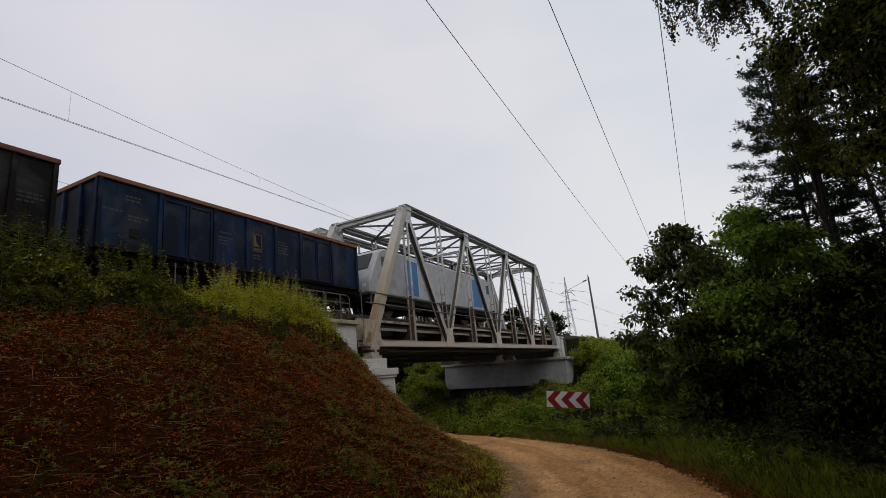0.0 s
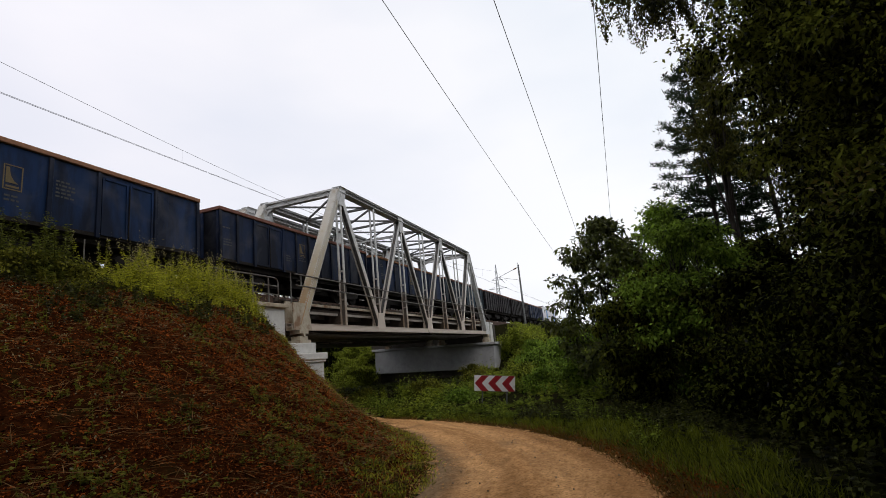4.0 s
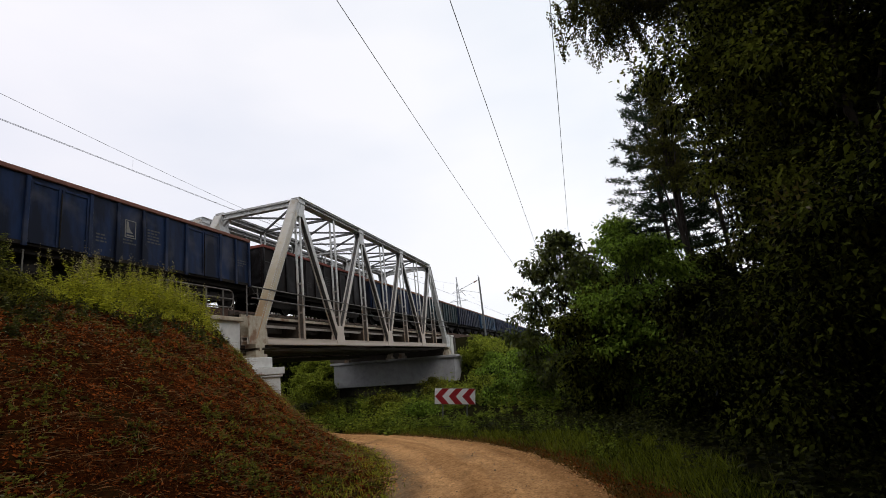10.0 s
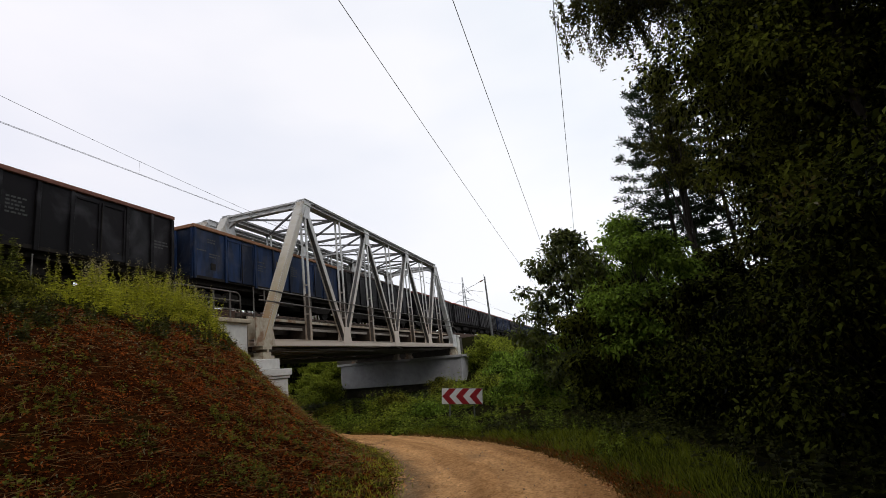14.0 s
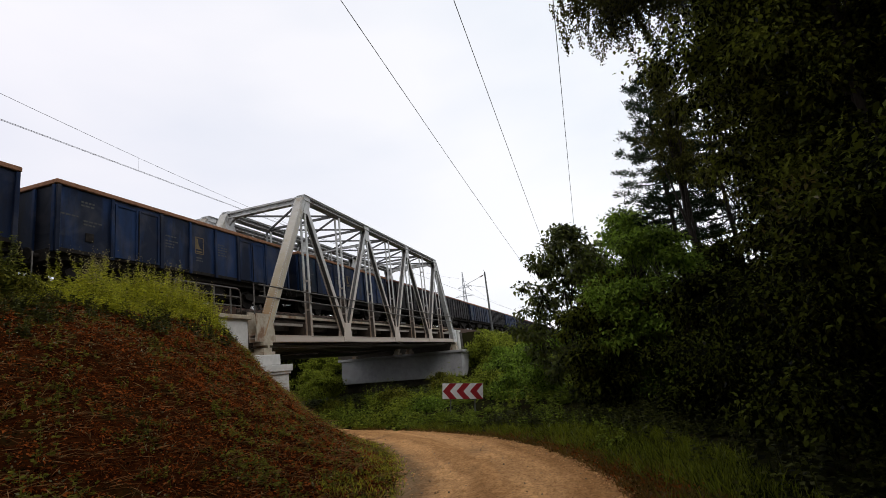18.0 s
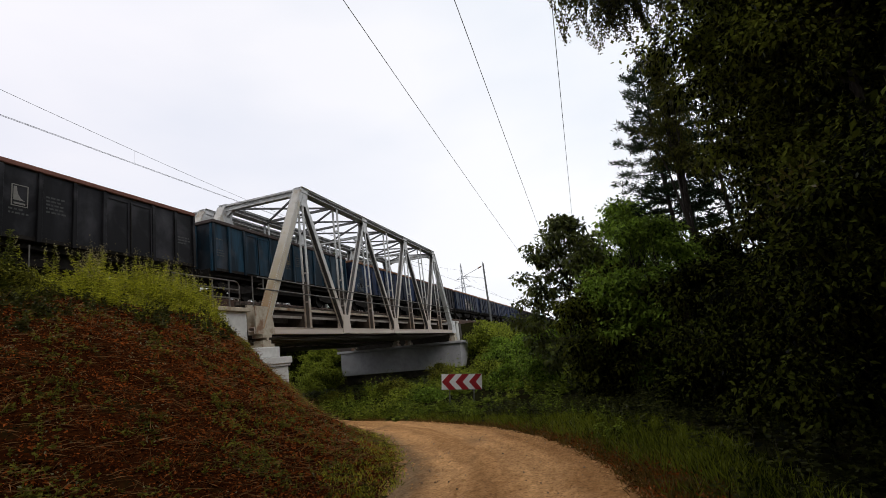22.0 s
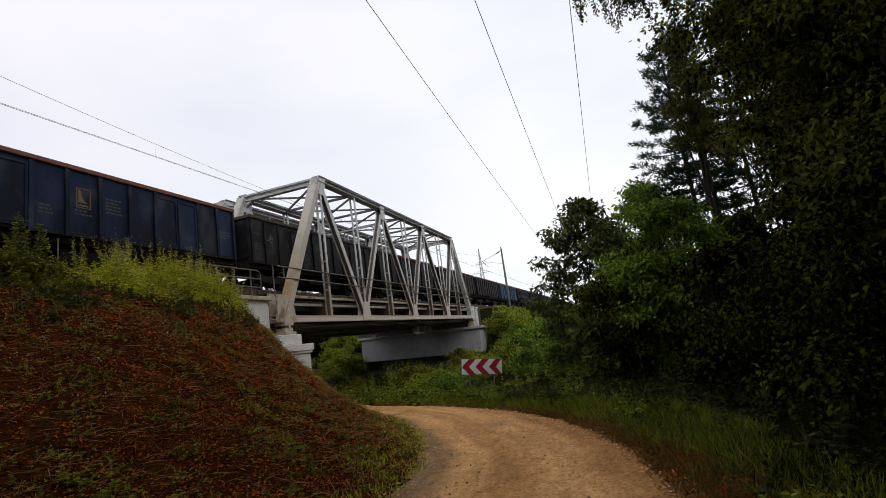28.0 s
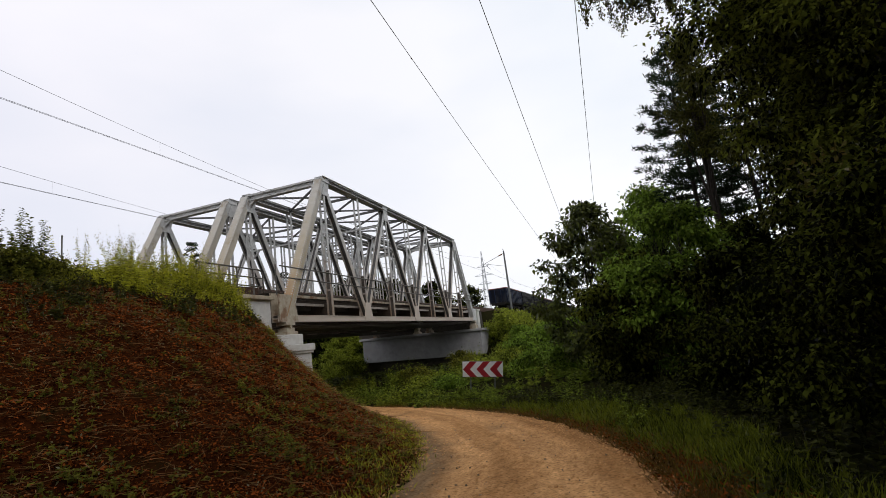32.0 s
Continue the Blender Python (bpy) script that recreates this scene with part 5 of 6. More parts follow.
def pine(at, hgt, seed, label, dense=1.0, wide=0.05, spread=2.6):
    rng = np.random.default_rng(seed)
    x, y = at
    t = thing("pine_tree", (x, y, float(height(x, y)) - 0.1), label, "pine", "pines")
    wood, P, D = Build(), [], []
    wood.tube([(0.05 * math.sin(f * 6), 0.05 * math.cos(f * 5), hgt * f) for f in np.linspace(0, 1, 10)], [0.17 * (1 - 0.85 * f) for f in np.linspace(0, 1, 10)], 8)
    for z in np.arange(hgt * 0.44, hgt * 0.985, 0.72):
        f = (z - hgt * 0.44) / (hgt * 0.545)
        for _ in range(rng.integers(5, 8)):
            a = rng.random() * 2 * math.pi
            ln = (0.45 + spread * (1 - f) ** 0.8 * (0.45 + 0.55 * min(1, f * 5))) * rng.uniform(0.55, 1.12)
            dr = np.array([math.cos(a), math.sin(a), rng.uniform(-0.05, 0.30) + 0.35 * f])
            z0 = z + rng.uniform(-0.12, 0.12)
            arc = lambda u: np.array([0, 0, z0]) + dr * ln * u + np.array([0, 0, -0.22 * ln * u * (1 - u)])
            wood.tube([tuple(arc(u)) for u in (0, 0.35, 0.7, 1.0)], [0.035, 0.028, 0.018, 0.006], 4, False)
            # side twigs with tufts of needles, flat like a hand
            for k in range(int(3 + 4.5 * ln)):
                u = rng.uniform(0.35, 1.03)
                side = np.array([-dr[1], dr[0], 0]) * rng.uniform(-0.42, 0.42) * (1.1 - 0.5 * u) * min(ln, 1.5)
                c = arc(u) + side + np.array([0, 0, rng.uniform(-0.02, 0.07)])
                m = int(25 * dense)
                P.append(c + rng.normal(size=(m, 3)) * np.array([0.11, 0.11, 0.045]))
                D.append(dr * 0.7 + side + rng.normal(size=(m, 3)) * 0.6 + np.array([0, 0, 0.3]))
    part("trunk", wood, M_BARK, t, smooth=True)
    P, D = np.concatenate(P), np.concatenate(D)
    part("needles", quads("needles", blades(P, D, rng.uniform(0.13, 0.27, len(P)), wide, rng, 0.0), M_NEEDLE), M_NEEDLE, t)
    return t


def birch(at, hgt, seed):
    """A birch whose long twigs hang down."""
    rng = np.random.default_rng(seed)
    x, y = at
    t = thing("birch_tree", (x, y, float(height(x, y)) - 0.1), "birch with hanging twigs of small leaves", "birch", "roadside trees")
    wood = Build()
    wood.tube([(0.1 * math.sin(f * 4), 0.1 * math.cos(f * 4), hgt * f) for f in np.linspace(0, 1, 12)], [0.16 * (1 - 0.85 * f) for f in np.linspace(0, 1, 12)], 9)
    P, D = [], []
    for i in range(84):
        z = hgt * rng.uniform(0.70, 0.99)
        a = rng.uniform(0, 2 * math.pi) if i % 3 == 0 else rng.uniform(0.72, 1.28) * math.pi
        ln = rng.uniform(1.6, 4.4) * (1.0 if z < 0.85 * hgt else 0.65)
        o = np.array([math.cos(a), math.sin(a), 0])
        us = np.linspace(0, 1, 7)
        arc = [np.array([0, 0, z]) + o * ln * u + np.array([0, 0, 0.9 * ln * (u * 0.7 - u * u * 0.75)]) for u in us]
        wood.tube([tuple(q) for q in arc], [0.045 * (1 - 0.85 * u) for u in us], 5, False)
        for _ in range(20):
            u = rng.uniform(0.25, 1.0)
            s = np.array([0, 0, z]) + o * ln * u + np.array([0, 0, 0.9 * ln * (u * 0.7 - u * u * 0.75)]) + rng.normal(size=3) * 0.15
            hang = rng.uniform(0.35, 1.6)
            m = int(hang * 120)
            v = rng.random(m)
            sway = rng.normal(size=2) * 0.22
            P.append(s + np.stack([sway[0] * v, sway[1] * v, -hang * v], -1) + rng.normal(size=(m, 3)) * 0.05)
            D.append(rng.normal(size=(m, 3)) * 0.6 + np.array([0, 0, -0.8]))
            wood.tube([tuple(s), tuple(s + np.array([sway[0], sway[1], -hang]))], [0.006, 0.003], 3, False)
    part("trunk", wood, M_BARK, t, smooth=True)
    P, D = np.concatenate(P), np.concatenate(D)
    size = rng.uniform(0.05, 0.092, len(P))
    part("crown", quads("crown", blades(P, D, size, size * 0.75, rng, 0.1), M_BIRCHL), M_BIRCHL, t)
    return t


# the edge of the wood on the outer side of the road
broadleaf((-0.75, 22.5), 7.5, 2.4, 0.1, 14000, 0.19, M_LEAFA, 1, "slender young broadleaf tree with an open crown", stems=3, clumps=210, clump_r=0.33)
broadleaf((2.4, 29.0), 9.4, 2.9, 0.8, 24000, 0.20, M_LEAF, 2, "dense broadleaf tree at the edge of the wood", clumps=90, clump_r=0.65)
broadleaf((0.75, 18.2), 4.4, 2.0, 0.2, 20000, 0.14, M_LEAFO, 3, "bushy green broadleaf shrub above the verge", "shrub", "shrub", stems=4, clumps=80, clump_r=0.42)
broadleaf((2.0, 17.8), 5.8, 2.1, 0.3, 28000, 0.13, M_LEAF, 4, "tall green broadleaf shrub above the verge", "shrub", "shrub", stems=4, clumps=90, clump_r=0.48)
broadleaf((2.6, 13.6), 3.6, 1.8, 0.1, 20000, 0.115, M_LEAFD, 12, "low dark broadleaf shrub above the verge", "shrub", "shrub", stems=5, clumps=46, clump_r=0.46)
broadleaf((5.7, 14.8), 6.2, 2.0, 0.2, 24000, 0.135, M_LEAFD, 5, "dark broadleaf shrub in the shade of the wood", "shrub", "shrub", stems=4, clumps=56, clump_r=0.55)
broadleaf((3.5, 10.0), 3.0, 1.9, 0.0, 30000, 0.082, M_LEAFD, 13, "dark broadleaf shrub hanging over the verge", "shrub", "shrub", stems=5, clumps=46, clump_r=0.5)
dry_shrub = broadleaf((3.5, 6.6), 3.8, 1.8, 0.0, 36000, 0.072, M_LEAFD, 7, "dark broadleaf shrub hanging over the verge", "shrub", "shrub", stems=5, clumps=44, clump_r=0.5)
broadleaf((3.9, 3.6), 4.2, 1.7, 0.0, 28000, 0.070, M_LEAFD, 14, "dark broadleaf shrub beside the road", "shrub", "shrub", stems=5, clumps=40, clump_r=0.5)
broadleaf((5.3, 10.2), 12.5, 2.7, 1.6, 72000, 0.105, M_LEAFO, 6, "tall dark broadleaf tree beside the road", clumps=150, clump_r=0.55)
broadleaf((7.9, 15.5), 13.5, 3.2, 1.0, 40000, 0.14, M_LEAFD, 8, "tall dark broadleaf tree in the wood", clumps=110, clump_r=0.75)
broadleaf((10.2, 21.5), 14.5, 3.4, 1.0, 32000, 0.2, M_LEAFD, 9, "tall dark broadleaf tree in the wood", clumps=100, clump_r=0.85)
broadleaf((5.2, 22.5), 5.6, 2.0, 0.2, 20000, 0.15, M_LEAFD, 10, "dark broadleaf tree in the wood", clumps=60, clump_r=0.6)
pine((4.7, 27.6), 15.9, 21, "tall dark pine at the edge of the wood")
pine((6.0, 29.5), 16.8, 22, "tall dark pine at the edge of the wood")
pine((7.0, 26.5), 15.0, 23, "tall dark pine at the edge of the wood")
birch((4.5, 13.4), 15.5, 31)
broadleaf((4.5, 22.4), 14.0, 0.95, 8.2, 13000, 0.10, M_BIRCHL, 32, "slim birch with small olive leaves", "birch_tree", "birch", clumps=70, clump_r=0.36)
broadleaf((6.25, 17.6), 16.0, 1.8, 1.8, 46000, 0.125, M_BIRCHL, 33, "tall birch with olive leaves in the wood", "birch_tree", "birch", clumps=150, clump_r=0.5)
broadleaf((4.5, 11.2), 10.8, 1.5, 5.2, 25000, 0.098, M_LEAFO, 34, "dark broadleaf tree leaning over the verge", clumps=110, clump_r=0.42)
# two trees added beside and behind the camera to shade the verge
broadleaf((6.0, 1.8), 12.5, 3.6, 3.4, 52000, 0.105, M_LEAFD, 35, "tall dark broadleaf tree added to shade the verge", clumps=110, clump_r=0.8)
broadleaf((2.6, -3.4), 13.5, 4.2, 3.6, 26000, 0.22, M_LEAFD, 36, "tall dark broadleaf tree added to shade the verge", clumps=110, clump_r=0.9)
wood_tree = broadleaf((10.5, 12.0), 14.5, 3.8, 0.5, 11000, 0.40, M_LEAFD, 11, "tall dark broadleaf tree added around the wood to block skylight", clumps=90, clump_r=1.0, group="trees of the wood")
# copies behind the camera are unseen, added to cut the skylight
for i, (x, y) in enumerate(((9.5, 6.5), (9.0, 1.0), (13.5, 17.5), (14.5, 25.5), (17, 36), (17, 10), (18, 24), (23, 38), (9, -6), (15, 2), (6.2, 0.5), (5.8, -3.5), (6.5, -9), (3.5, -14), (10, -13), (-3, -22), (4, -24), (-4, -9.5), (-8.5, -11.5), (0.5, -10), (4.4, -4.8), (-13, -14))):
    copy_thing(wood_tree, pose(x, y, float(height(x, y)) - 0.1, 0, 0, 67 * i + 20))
# shrubs at the far abutment and on the far bank
for i, (x, y, h, r) in enumerate(((-11.9, 55.6, 3.6, 2.6), (-9.6, 52.0, 3.4, 1.9), (-8.4, 47.5, 2.2, 1.6), (-6.5, 46.0, 3.0, 2.0), (-30.5, 44.0, 3.6, 2.2), (-33.5, 47.0, 4.4, 2.8), (-28.5, 49.0, 2.6, 1.6), (-37.0, 50.0, 5.0, 3.0), (-30.0, 40.0, 2.4, 1.8), (-4.0, 37.0, 3.0, 2.0), (-6.2, 33.0, 1.9, 1.4), (-2.0, 44.0, 4.4, 2.6), (-7.5, 60.0, 3.6, 2.4), (-6.5, 39.5, 2.4, 1.7), (-28.2, 50.6, 2.4, 1.5), (-31.0, 52.0, 3.2, 2.0), (-29.8, 55.0, 3.4, 2.0), (-33.0, 56.0, 3.8, 2.2), (-28.0, 46.0, 1.5, 1.3), (-29.5, 42.5, 1.8, 1.4))):
    broadleaf((x, y), h, r, 0.1, 9000, 0.18, M_LEAFB if i in (0, 4, 5, 6, 7, 8) or i > 13 else M_LEAF, 50 + i, "light green shrub on the overgrown bank", "shrub", "shrub", stems=4, clumps=44, clump_r=0.5, group="shrubs of the far bank")
for i, (x, y, h, r) in enumerate(((-11.2, 27.4, 0.95, 0.9), (-9.0, 26.4, 0.8, 0.8), (-12.6, 30.2, 1.1, 1.1), (-8.2, 30.0, 1.15, 1.1), (-4.6, 26.2, 1.3, 1.0), (-10.2, 34.0, 1.4, 1.3), (-6.0, 29.2, 1.5, 1.1), (-2.6, 25.0, 1.6, 1.0), (-11.8, 38.5, 1.6, 1.4), (-8.8, 42.0, 1.7, 1.4), (-3.6, 30.5, 2.0, 1.3), (-17.5, 31.5, 0.8, 0.8))):
    broadleaf((x, y), h, r, 0.0, 4200, 0.13, (M_LEAFB, M_LEAF, M_SHOOT)[i % 3], 120 + i, "low leafy bush among the rank weeds", "shrub", "shrub", stems=4, clumps=30, clump_r=0.34, group="bushes below the bridge")
back_tree = broadleaf((-46.0, 35.0), 9.6, 3.2, 0.3, 5500, 0.46, M_LEAFD, 90, "dark broadleaf tree behind the railway", clumps=50, clump_r=0.9, group="trees behind the railway")
for i, (x, y) in enumerate(((-46, 42), (-44, 47), (-47, 33), (-42, 56), (-36, 58), (-48, 62), (-40, 70), (-35, 76), (-46, 80), (-38, 88), (-52, 50), (-43, 98), (-34, 104), (-50, 104), (-39, 116), (-33, 66), (-41, 63), (-34, 61), (-32.5, 72), (-36, 82), (-32, 90), (-37, 97), (-31, 112), (-35, 124), (-45, 52), (-46, 38))):
    copy_thing(back_tree, pose(x, y, float(height(x, y)) - 0.1, 0, 0, 97 * i))
for i, (x, y) in enumerate(((-47.5, 44), (-50.5, 38.5), (-46.5, 49), (-52.5, 46), (-47, 55), (-50, 33), (-49, 51))):
    if i == 0:
        tall_tree = broadleaf((x, y), 11.2, 2.6, 0.3, 9000, 0.32, M_LEAFD, 91, "tall dark broadleaf tree behind the railway", clumps=60, clump_r=0.8, group="trees behind the railway")
    else:
        copy_thing(tall_tree, pose(x, y, float(height(x, y)) - 0.1, 0, 0, 71 * i))
for i, (x, y, h) in enumerate(((-45, 46.0, 17.5), (-47.5, 47.0, 15.5), (-52, 43, 16.0), (-56, 39, 15.0), (-47, 66, 15.5), (-60, 36, 16.0), (-50, 75, 15.0))):
    pine((x, y), h, 24 + i, "dark conifer behind the railway", 0.35, 0.11)


# a withered twig in the shrub by the road
tw = np.random.default_rng(41)
q = np.array([-0.75, 0.3, 3.2]) + tw.normal(size=(160, 3)) * np.array([0.35, 0.3, 0.16])
part("withered_twig", quads("withered_twig", blades(q, tw.normal(size=(160, 3)) + np.array([0, 0, -0.5]), 0.09, 0.05, tw, 0.2), M_LEAFY), M_LEAFY, dry_shrub, "orange-brown withered leaves")["kind"] = "stuff"


# ---- low plants ----
def scatter(rng, n, x0, x1, y0, y1, keep):
    p = np.stack([rng.uniform(x0, x1, n), rng.uniform(y0, y1, n)], -1)
    p = p[keep(p[:, 0], p[:, 1])]
    return np.concatenate([p, height(p[:, 0], p[:, 1])[:, None]], 1)


def stuff(name, v, material, label, category):
    return tagged(new(name, quads(name, v, material)), label, category, kind="stuff")


def tufts(rng, p, n, length, width, lean=0.35, spread=0.06):
    """n blades round each point."""
    q = np.repeat(p, n, 0) + np.concatenate([rng.normal(size=(len(p) * n, 2)) * spread, np.zeros((len(p) * n, 1))], 1)
    d = np.concatenate([rng.normal(size=(len(q), 2)) * lean, np.ones((len(q), 1))], 1)
    return blades(q, d, rng.uniform(0.5, 1.3, len(q)) * length, width, rng, 0.25)


def herbs(rng, p, hgt, leaves, leaf, wide=0.45):
    """Upright leafy stems: each a stalk and leaves along it."""
    n = len(p)
    h = hgt * rng.uniform(0.5, 1.25, n)
    d = unit(np.concatenate([rng.normal(size=(n, 2)) * 0.14, np.ones((n, 1))], 1))
    stalk = blades(p, d, h, 0.014, rng, 0.02)
    u = rng.uniform(0.12, 1.0, (n, leaves))
    q = (p[:, None, :] + d[:, None, :] * (u * h[:, None])[..., None]).reshape(-1, 3)
    a = rng.random(len(q)) * 2 * np.pi
    dr = np.stack([np.cos(a), np.sin(a), rng.uniform(0.1, 0.9, len(q))], -1)
    s = leaf * rng.uniform(0.6, 1.3, len(q)) * (1.25 - 0.7 * u.ravel())
    tips = p + d * h[:, None]
    return np.concatenate([stalk, blades(q, dr, s, s * wide, rng, 0.3, level=0.8)]), tips


def clumped(rng, n, per, radius, x0, x1, y0, y1, keep):
    """Stems in clumps, and how tall each one's clump stands."""
    c = scatter(rng, n, x0, x1, y0, y1, keep)
    k = np.repeat(np.arange(len(c)), per)
    r = rng.uniform(0.6, 1.3, len(c))
    p = c[k] + np.concatenate([rng.normal(size=(len(k), 2)) * radius * r[k][:, None], np.zeros((len(k), 1))], 1)
    p[:, 2] = height(p[:, 0], p[:, 1])
    d = np.linalg.norm((p - c[k])[:, :2], axis=1) / radius
    return p, rng.uniform(0.35, 1.3, len(c))[k] * (1.1 - 0.22 * np.clip(d, 0, 2.5))


rng = np.random.default_rng(77)
p = scatter(rng, 58000, -12, 8, -5, 24, lambda x, y: (x > road_x(y) + road_edge(y) + np.interp(y, [5, 9, 15], [0.45, 0.22, 0.0]) * (1 + 0.8 * wobble(x, y, 4.1, 2.0)) + 0.2 * wobble(x, y, 2.0)) & (x < road_x(y) + np.interp(y, [3, 8, 12, 15, 18], [2.9, 3.4, 4.2, 3.3, 2.7])))
stuff("verge_grass", tufts(rng, p, 6, 0.33, 0.014), M_GRASS, "long green grass on the road verge", "grass")
p, f = clumped(rng, 700, 11, 0.22, -14, 6, 4, 30, lambda x, y: (x > road_x(y) + road_edge(y) + 0.45 + 0.3 * wobble(x, y, 1.9)) & (x < road_x(y) + road_edge(y) + np.interp(y, [5, 11, 15, 19], [0.8, 1.1, 2.2, 5.5])))
v, tips = herbs(rng, p, 0.5 * f, 15, 0.12)
stuff("verge_weeds", v, M_NETTLE, "leafy green weeds behind the verge", "weeds")
p, f = clumped(rng, 520, 9, 0.28, -4, 9, 3, 18, lambda x, y: (x > road_x(y) + np.interp(y, [3, 8, 12, 15, 18], [2.6, 3.0, 3.5, 3.0, 2.5])) & (x < road_x(y) + 7.5))
v, tips = herbs(rng, p, 0.55 * f, 16, 0.12, 0.55)
stuff("undergrowth", v, M_BRAMBLE, "dark leafy undergrowth in the shade of the shrubs", "undergrowth")
# rank growth behind the sign and below the bridge
below = lambda x, y: (x > road_x(y) + road_edge(y) + 0.4) & (y < 50) & ((y > 25) | (x < -1)) & ~((x > -26.5 + 0.8 * wobble(x, y, 1.0)) & (x < -12.6 + 1.0 * wobble(x, y, 0.9)) & (y > 33 + 1.5 * wobble(x, y, 0.7, 4.0)))
p, f = clumped(rng, 210, 16, 0.42, -30, 0, 21, 50, lambda x, y: below(x, y) & ~((x > -8.4) & (x < -4.2) & (y < 24.6)))
v, tips = herbs(rng, p, f * np.interp(p[:, 1], [24, 36, 48], [0.95, 1.35, 1.1]), 22, 0.19, 0.5)
stuff("rank_weeds", v, M_LEAFB, "rank light green weeds below the bridge", "weeds")
p, f = clumped(rng, 420, 13, 0.36, -30, 0, 21, 50, below)
v, tips = herbs(rng, p, f * np.interp(p[:, 1], [24, 36, 48], [0.55, 0.8, 0.7]), 18, 0.18, 0.55)
stuff("nettles", v, M_NETTLE, "lower green weeds and nettles below the bridge", "weeds")
p = scatter(rng, 700, -26, -13, 34, 50.5, lambda x, y: (x > road_x(y) + 2.5))
v, tips = herbs(rng, p, 0.25, 14, 0.2, 0.6)
stuff("shade_plants", v, M_LEAFA, "dark low plants in the shade of the bridge", "weeds")
p = scatter(rng, 2600, -13.6, -4.5, 53, 95, lambda x, y: y > 0)
v, tips = herbs(rng, p, 0.55, 12, 0.26, 0.5)
stuff("bank_weeds", v, M_LEAFB, "rank weeds on the far railway bank", "weeds")
# crest of the embankment
edge = lambda y: np.interp(y, [1, 8, 10, 12, 14, 15.5, 17], [-11.6, -12.0, -12.2, -12.3, -12.6, -13.3, -13.9])
crest = lambda x, y: (x < edge(y) + 0.55 * wobble(x, y, 1.3)) & (y < 17.2)
p, f = clumped(rng, 280, 14, 0.20, -14.6, -11.4, 9, 17.0, lambda x, y: crest(x, y) & (y > 9.4 + 1.0 * wobble(x, y, 0.8)))
v, tips = herbs(rng, p, f * np.interp(p[:, 1], [9, 11.2, 12.4, 15.5, 17.0], [0.42, 0.5, 1.0, 1.05, 0.65]), 16, 0.16, 0.25)
stuff("crest_weeds", v, M_WEED, "yellow-green weeds on top of the embankment", "weeds")
p = scatter(rng, 1700, -14.6, -11.0, 2, 13, lambda x, y: crest(x - 0.3, y) & (wobble(x, y, 1.5, 9.0) + 0.5 * wobble(x, y, 3.3, 1.0) > -0.1))
v, tips2 = herbs(rng, p, 0.34 + 0.45 * np.clip(wobble(p[:, 0], p[:, 1], 1.2, 6.0), 0, 1), 18, 0.11, 0.42)
stuff("green_weeds", v, M_SHOOT, "mid-green weeds along the embankment edge", "weeds")
p, f = clumped(rng, 46, 15, 0.17, -13.2, -10.4, 9.4, 15.6, lambda x, y: (x > edge(y) - 0.2) & (x < edge(y) + 0.9) & (wobble(x, y, 1.9, 2.5) > 0.0))
v, tips3 = herbs(rng, p, f * 0.85, 18, 0.13, 0.28)
stuff("trailing_weeds", v, M_WEED, "yellow-green weeds reaching down from the crest", "weeds")
k = rng.choice(len(tips), 420, replace=False)
q = np.repeat(tips[k], 8, 0) + rng.normal(size=(3360, 3)) * np.array([0.025, 0.025, 0.09])
stuff("weed_flowers", blades(q, rng.normal(size=(3360, 3)), 0.03, 0.022, rng, 0), M_FLOWER, "pale seed heads on the weeds", "weeds")
p = scatter(rng, 14000, -14.6, -11.0, 2, 17.6, lambda x, y: crest(x - 0.15, y) & ((y > 9.5) | (x < -13.2) | (wobble(x, y, 3.0, 2.0) > 0.35)))
stuff("crest_grass", tufts(rng, p, 6, 0.34, 0.013, 0.35), M_WEED, "long pale grass on top of the embankment", "grass")
p = scatter(rng, 620, -14.2, -11.8, 3, 13.6, lambda x, y: crest(x, y) & ((y < 8.9) | (wobble(x, y, 1.7, 4.0) > 0.6)) & (wobble(x, y, 1.7, 4.0) > -0.1))
v, tips = herbs(rng, p, np.interp(p[:, 1], [5, 8, 10, 14], [1.5, 1.3, 0.95, 0.85]), 60, 0.14, 0.32)
stuff("tall_stalks", v, M_STALK, "tall leafy stalks on top of the embankment", "weeds")
p = scatter(rng, 420, -14.3, -12.0, 9, 16.2, lambda x, y: crest(x, y) & (wobble(x, y, 2.1, 4.0) > 0.1))
v, tips = herbs(rng, p, 1.15, 75, 0.125, 0.26)
stuff("flowering_stalks", v, M_WEED, "tall yellow-green stalks on top of the embankment", "weeds")
q = np.repeat(tips, 22, 0) + rng.normal(size=(len(tips) * 22, 3)) * np.array([0.03, 0.03, 0.12])
stuff("stalk_heads", blades(q, rng.normal(size=q.shape) + np.array([0, 0, 0.6]), 0.045, 0.02, rng, 0), M_FLOWER, "pale seed heads on tall stalks", "weeds")
thick = lambda x, y: (x < edge(y) + 1.5 + 0.9 * wobble(x, y, 1.1, 3.0)) & (x > edge(y) - 0.8) & (y < 16.5) & (wobble(x, y, 1.8, 5.0) + 0.5 * wobble(x, y, 4.4, 2.0) > -0.15)
p = scatter(rng, 3400, -14.2, -9.4, 2, 16.5, thick)
v, tips = herbs(rng, p, 0.30, 16, 0.085, 0.7)
stuff("bramble", v, M_BRAMBLE, "dark low brambles below the tall weeds", "weeds")
p = scatter(rng, 1500, -14.2, -9.4, 3, 16.5, lambda x, y: thick(x, y) & (y > 10) & (wobble(x, y, 3.1, 8.0) > 0.1))
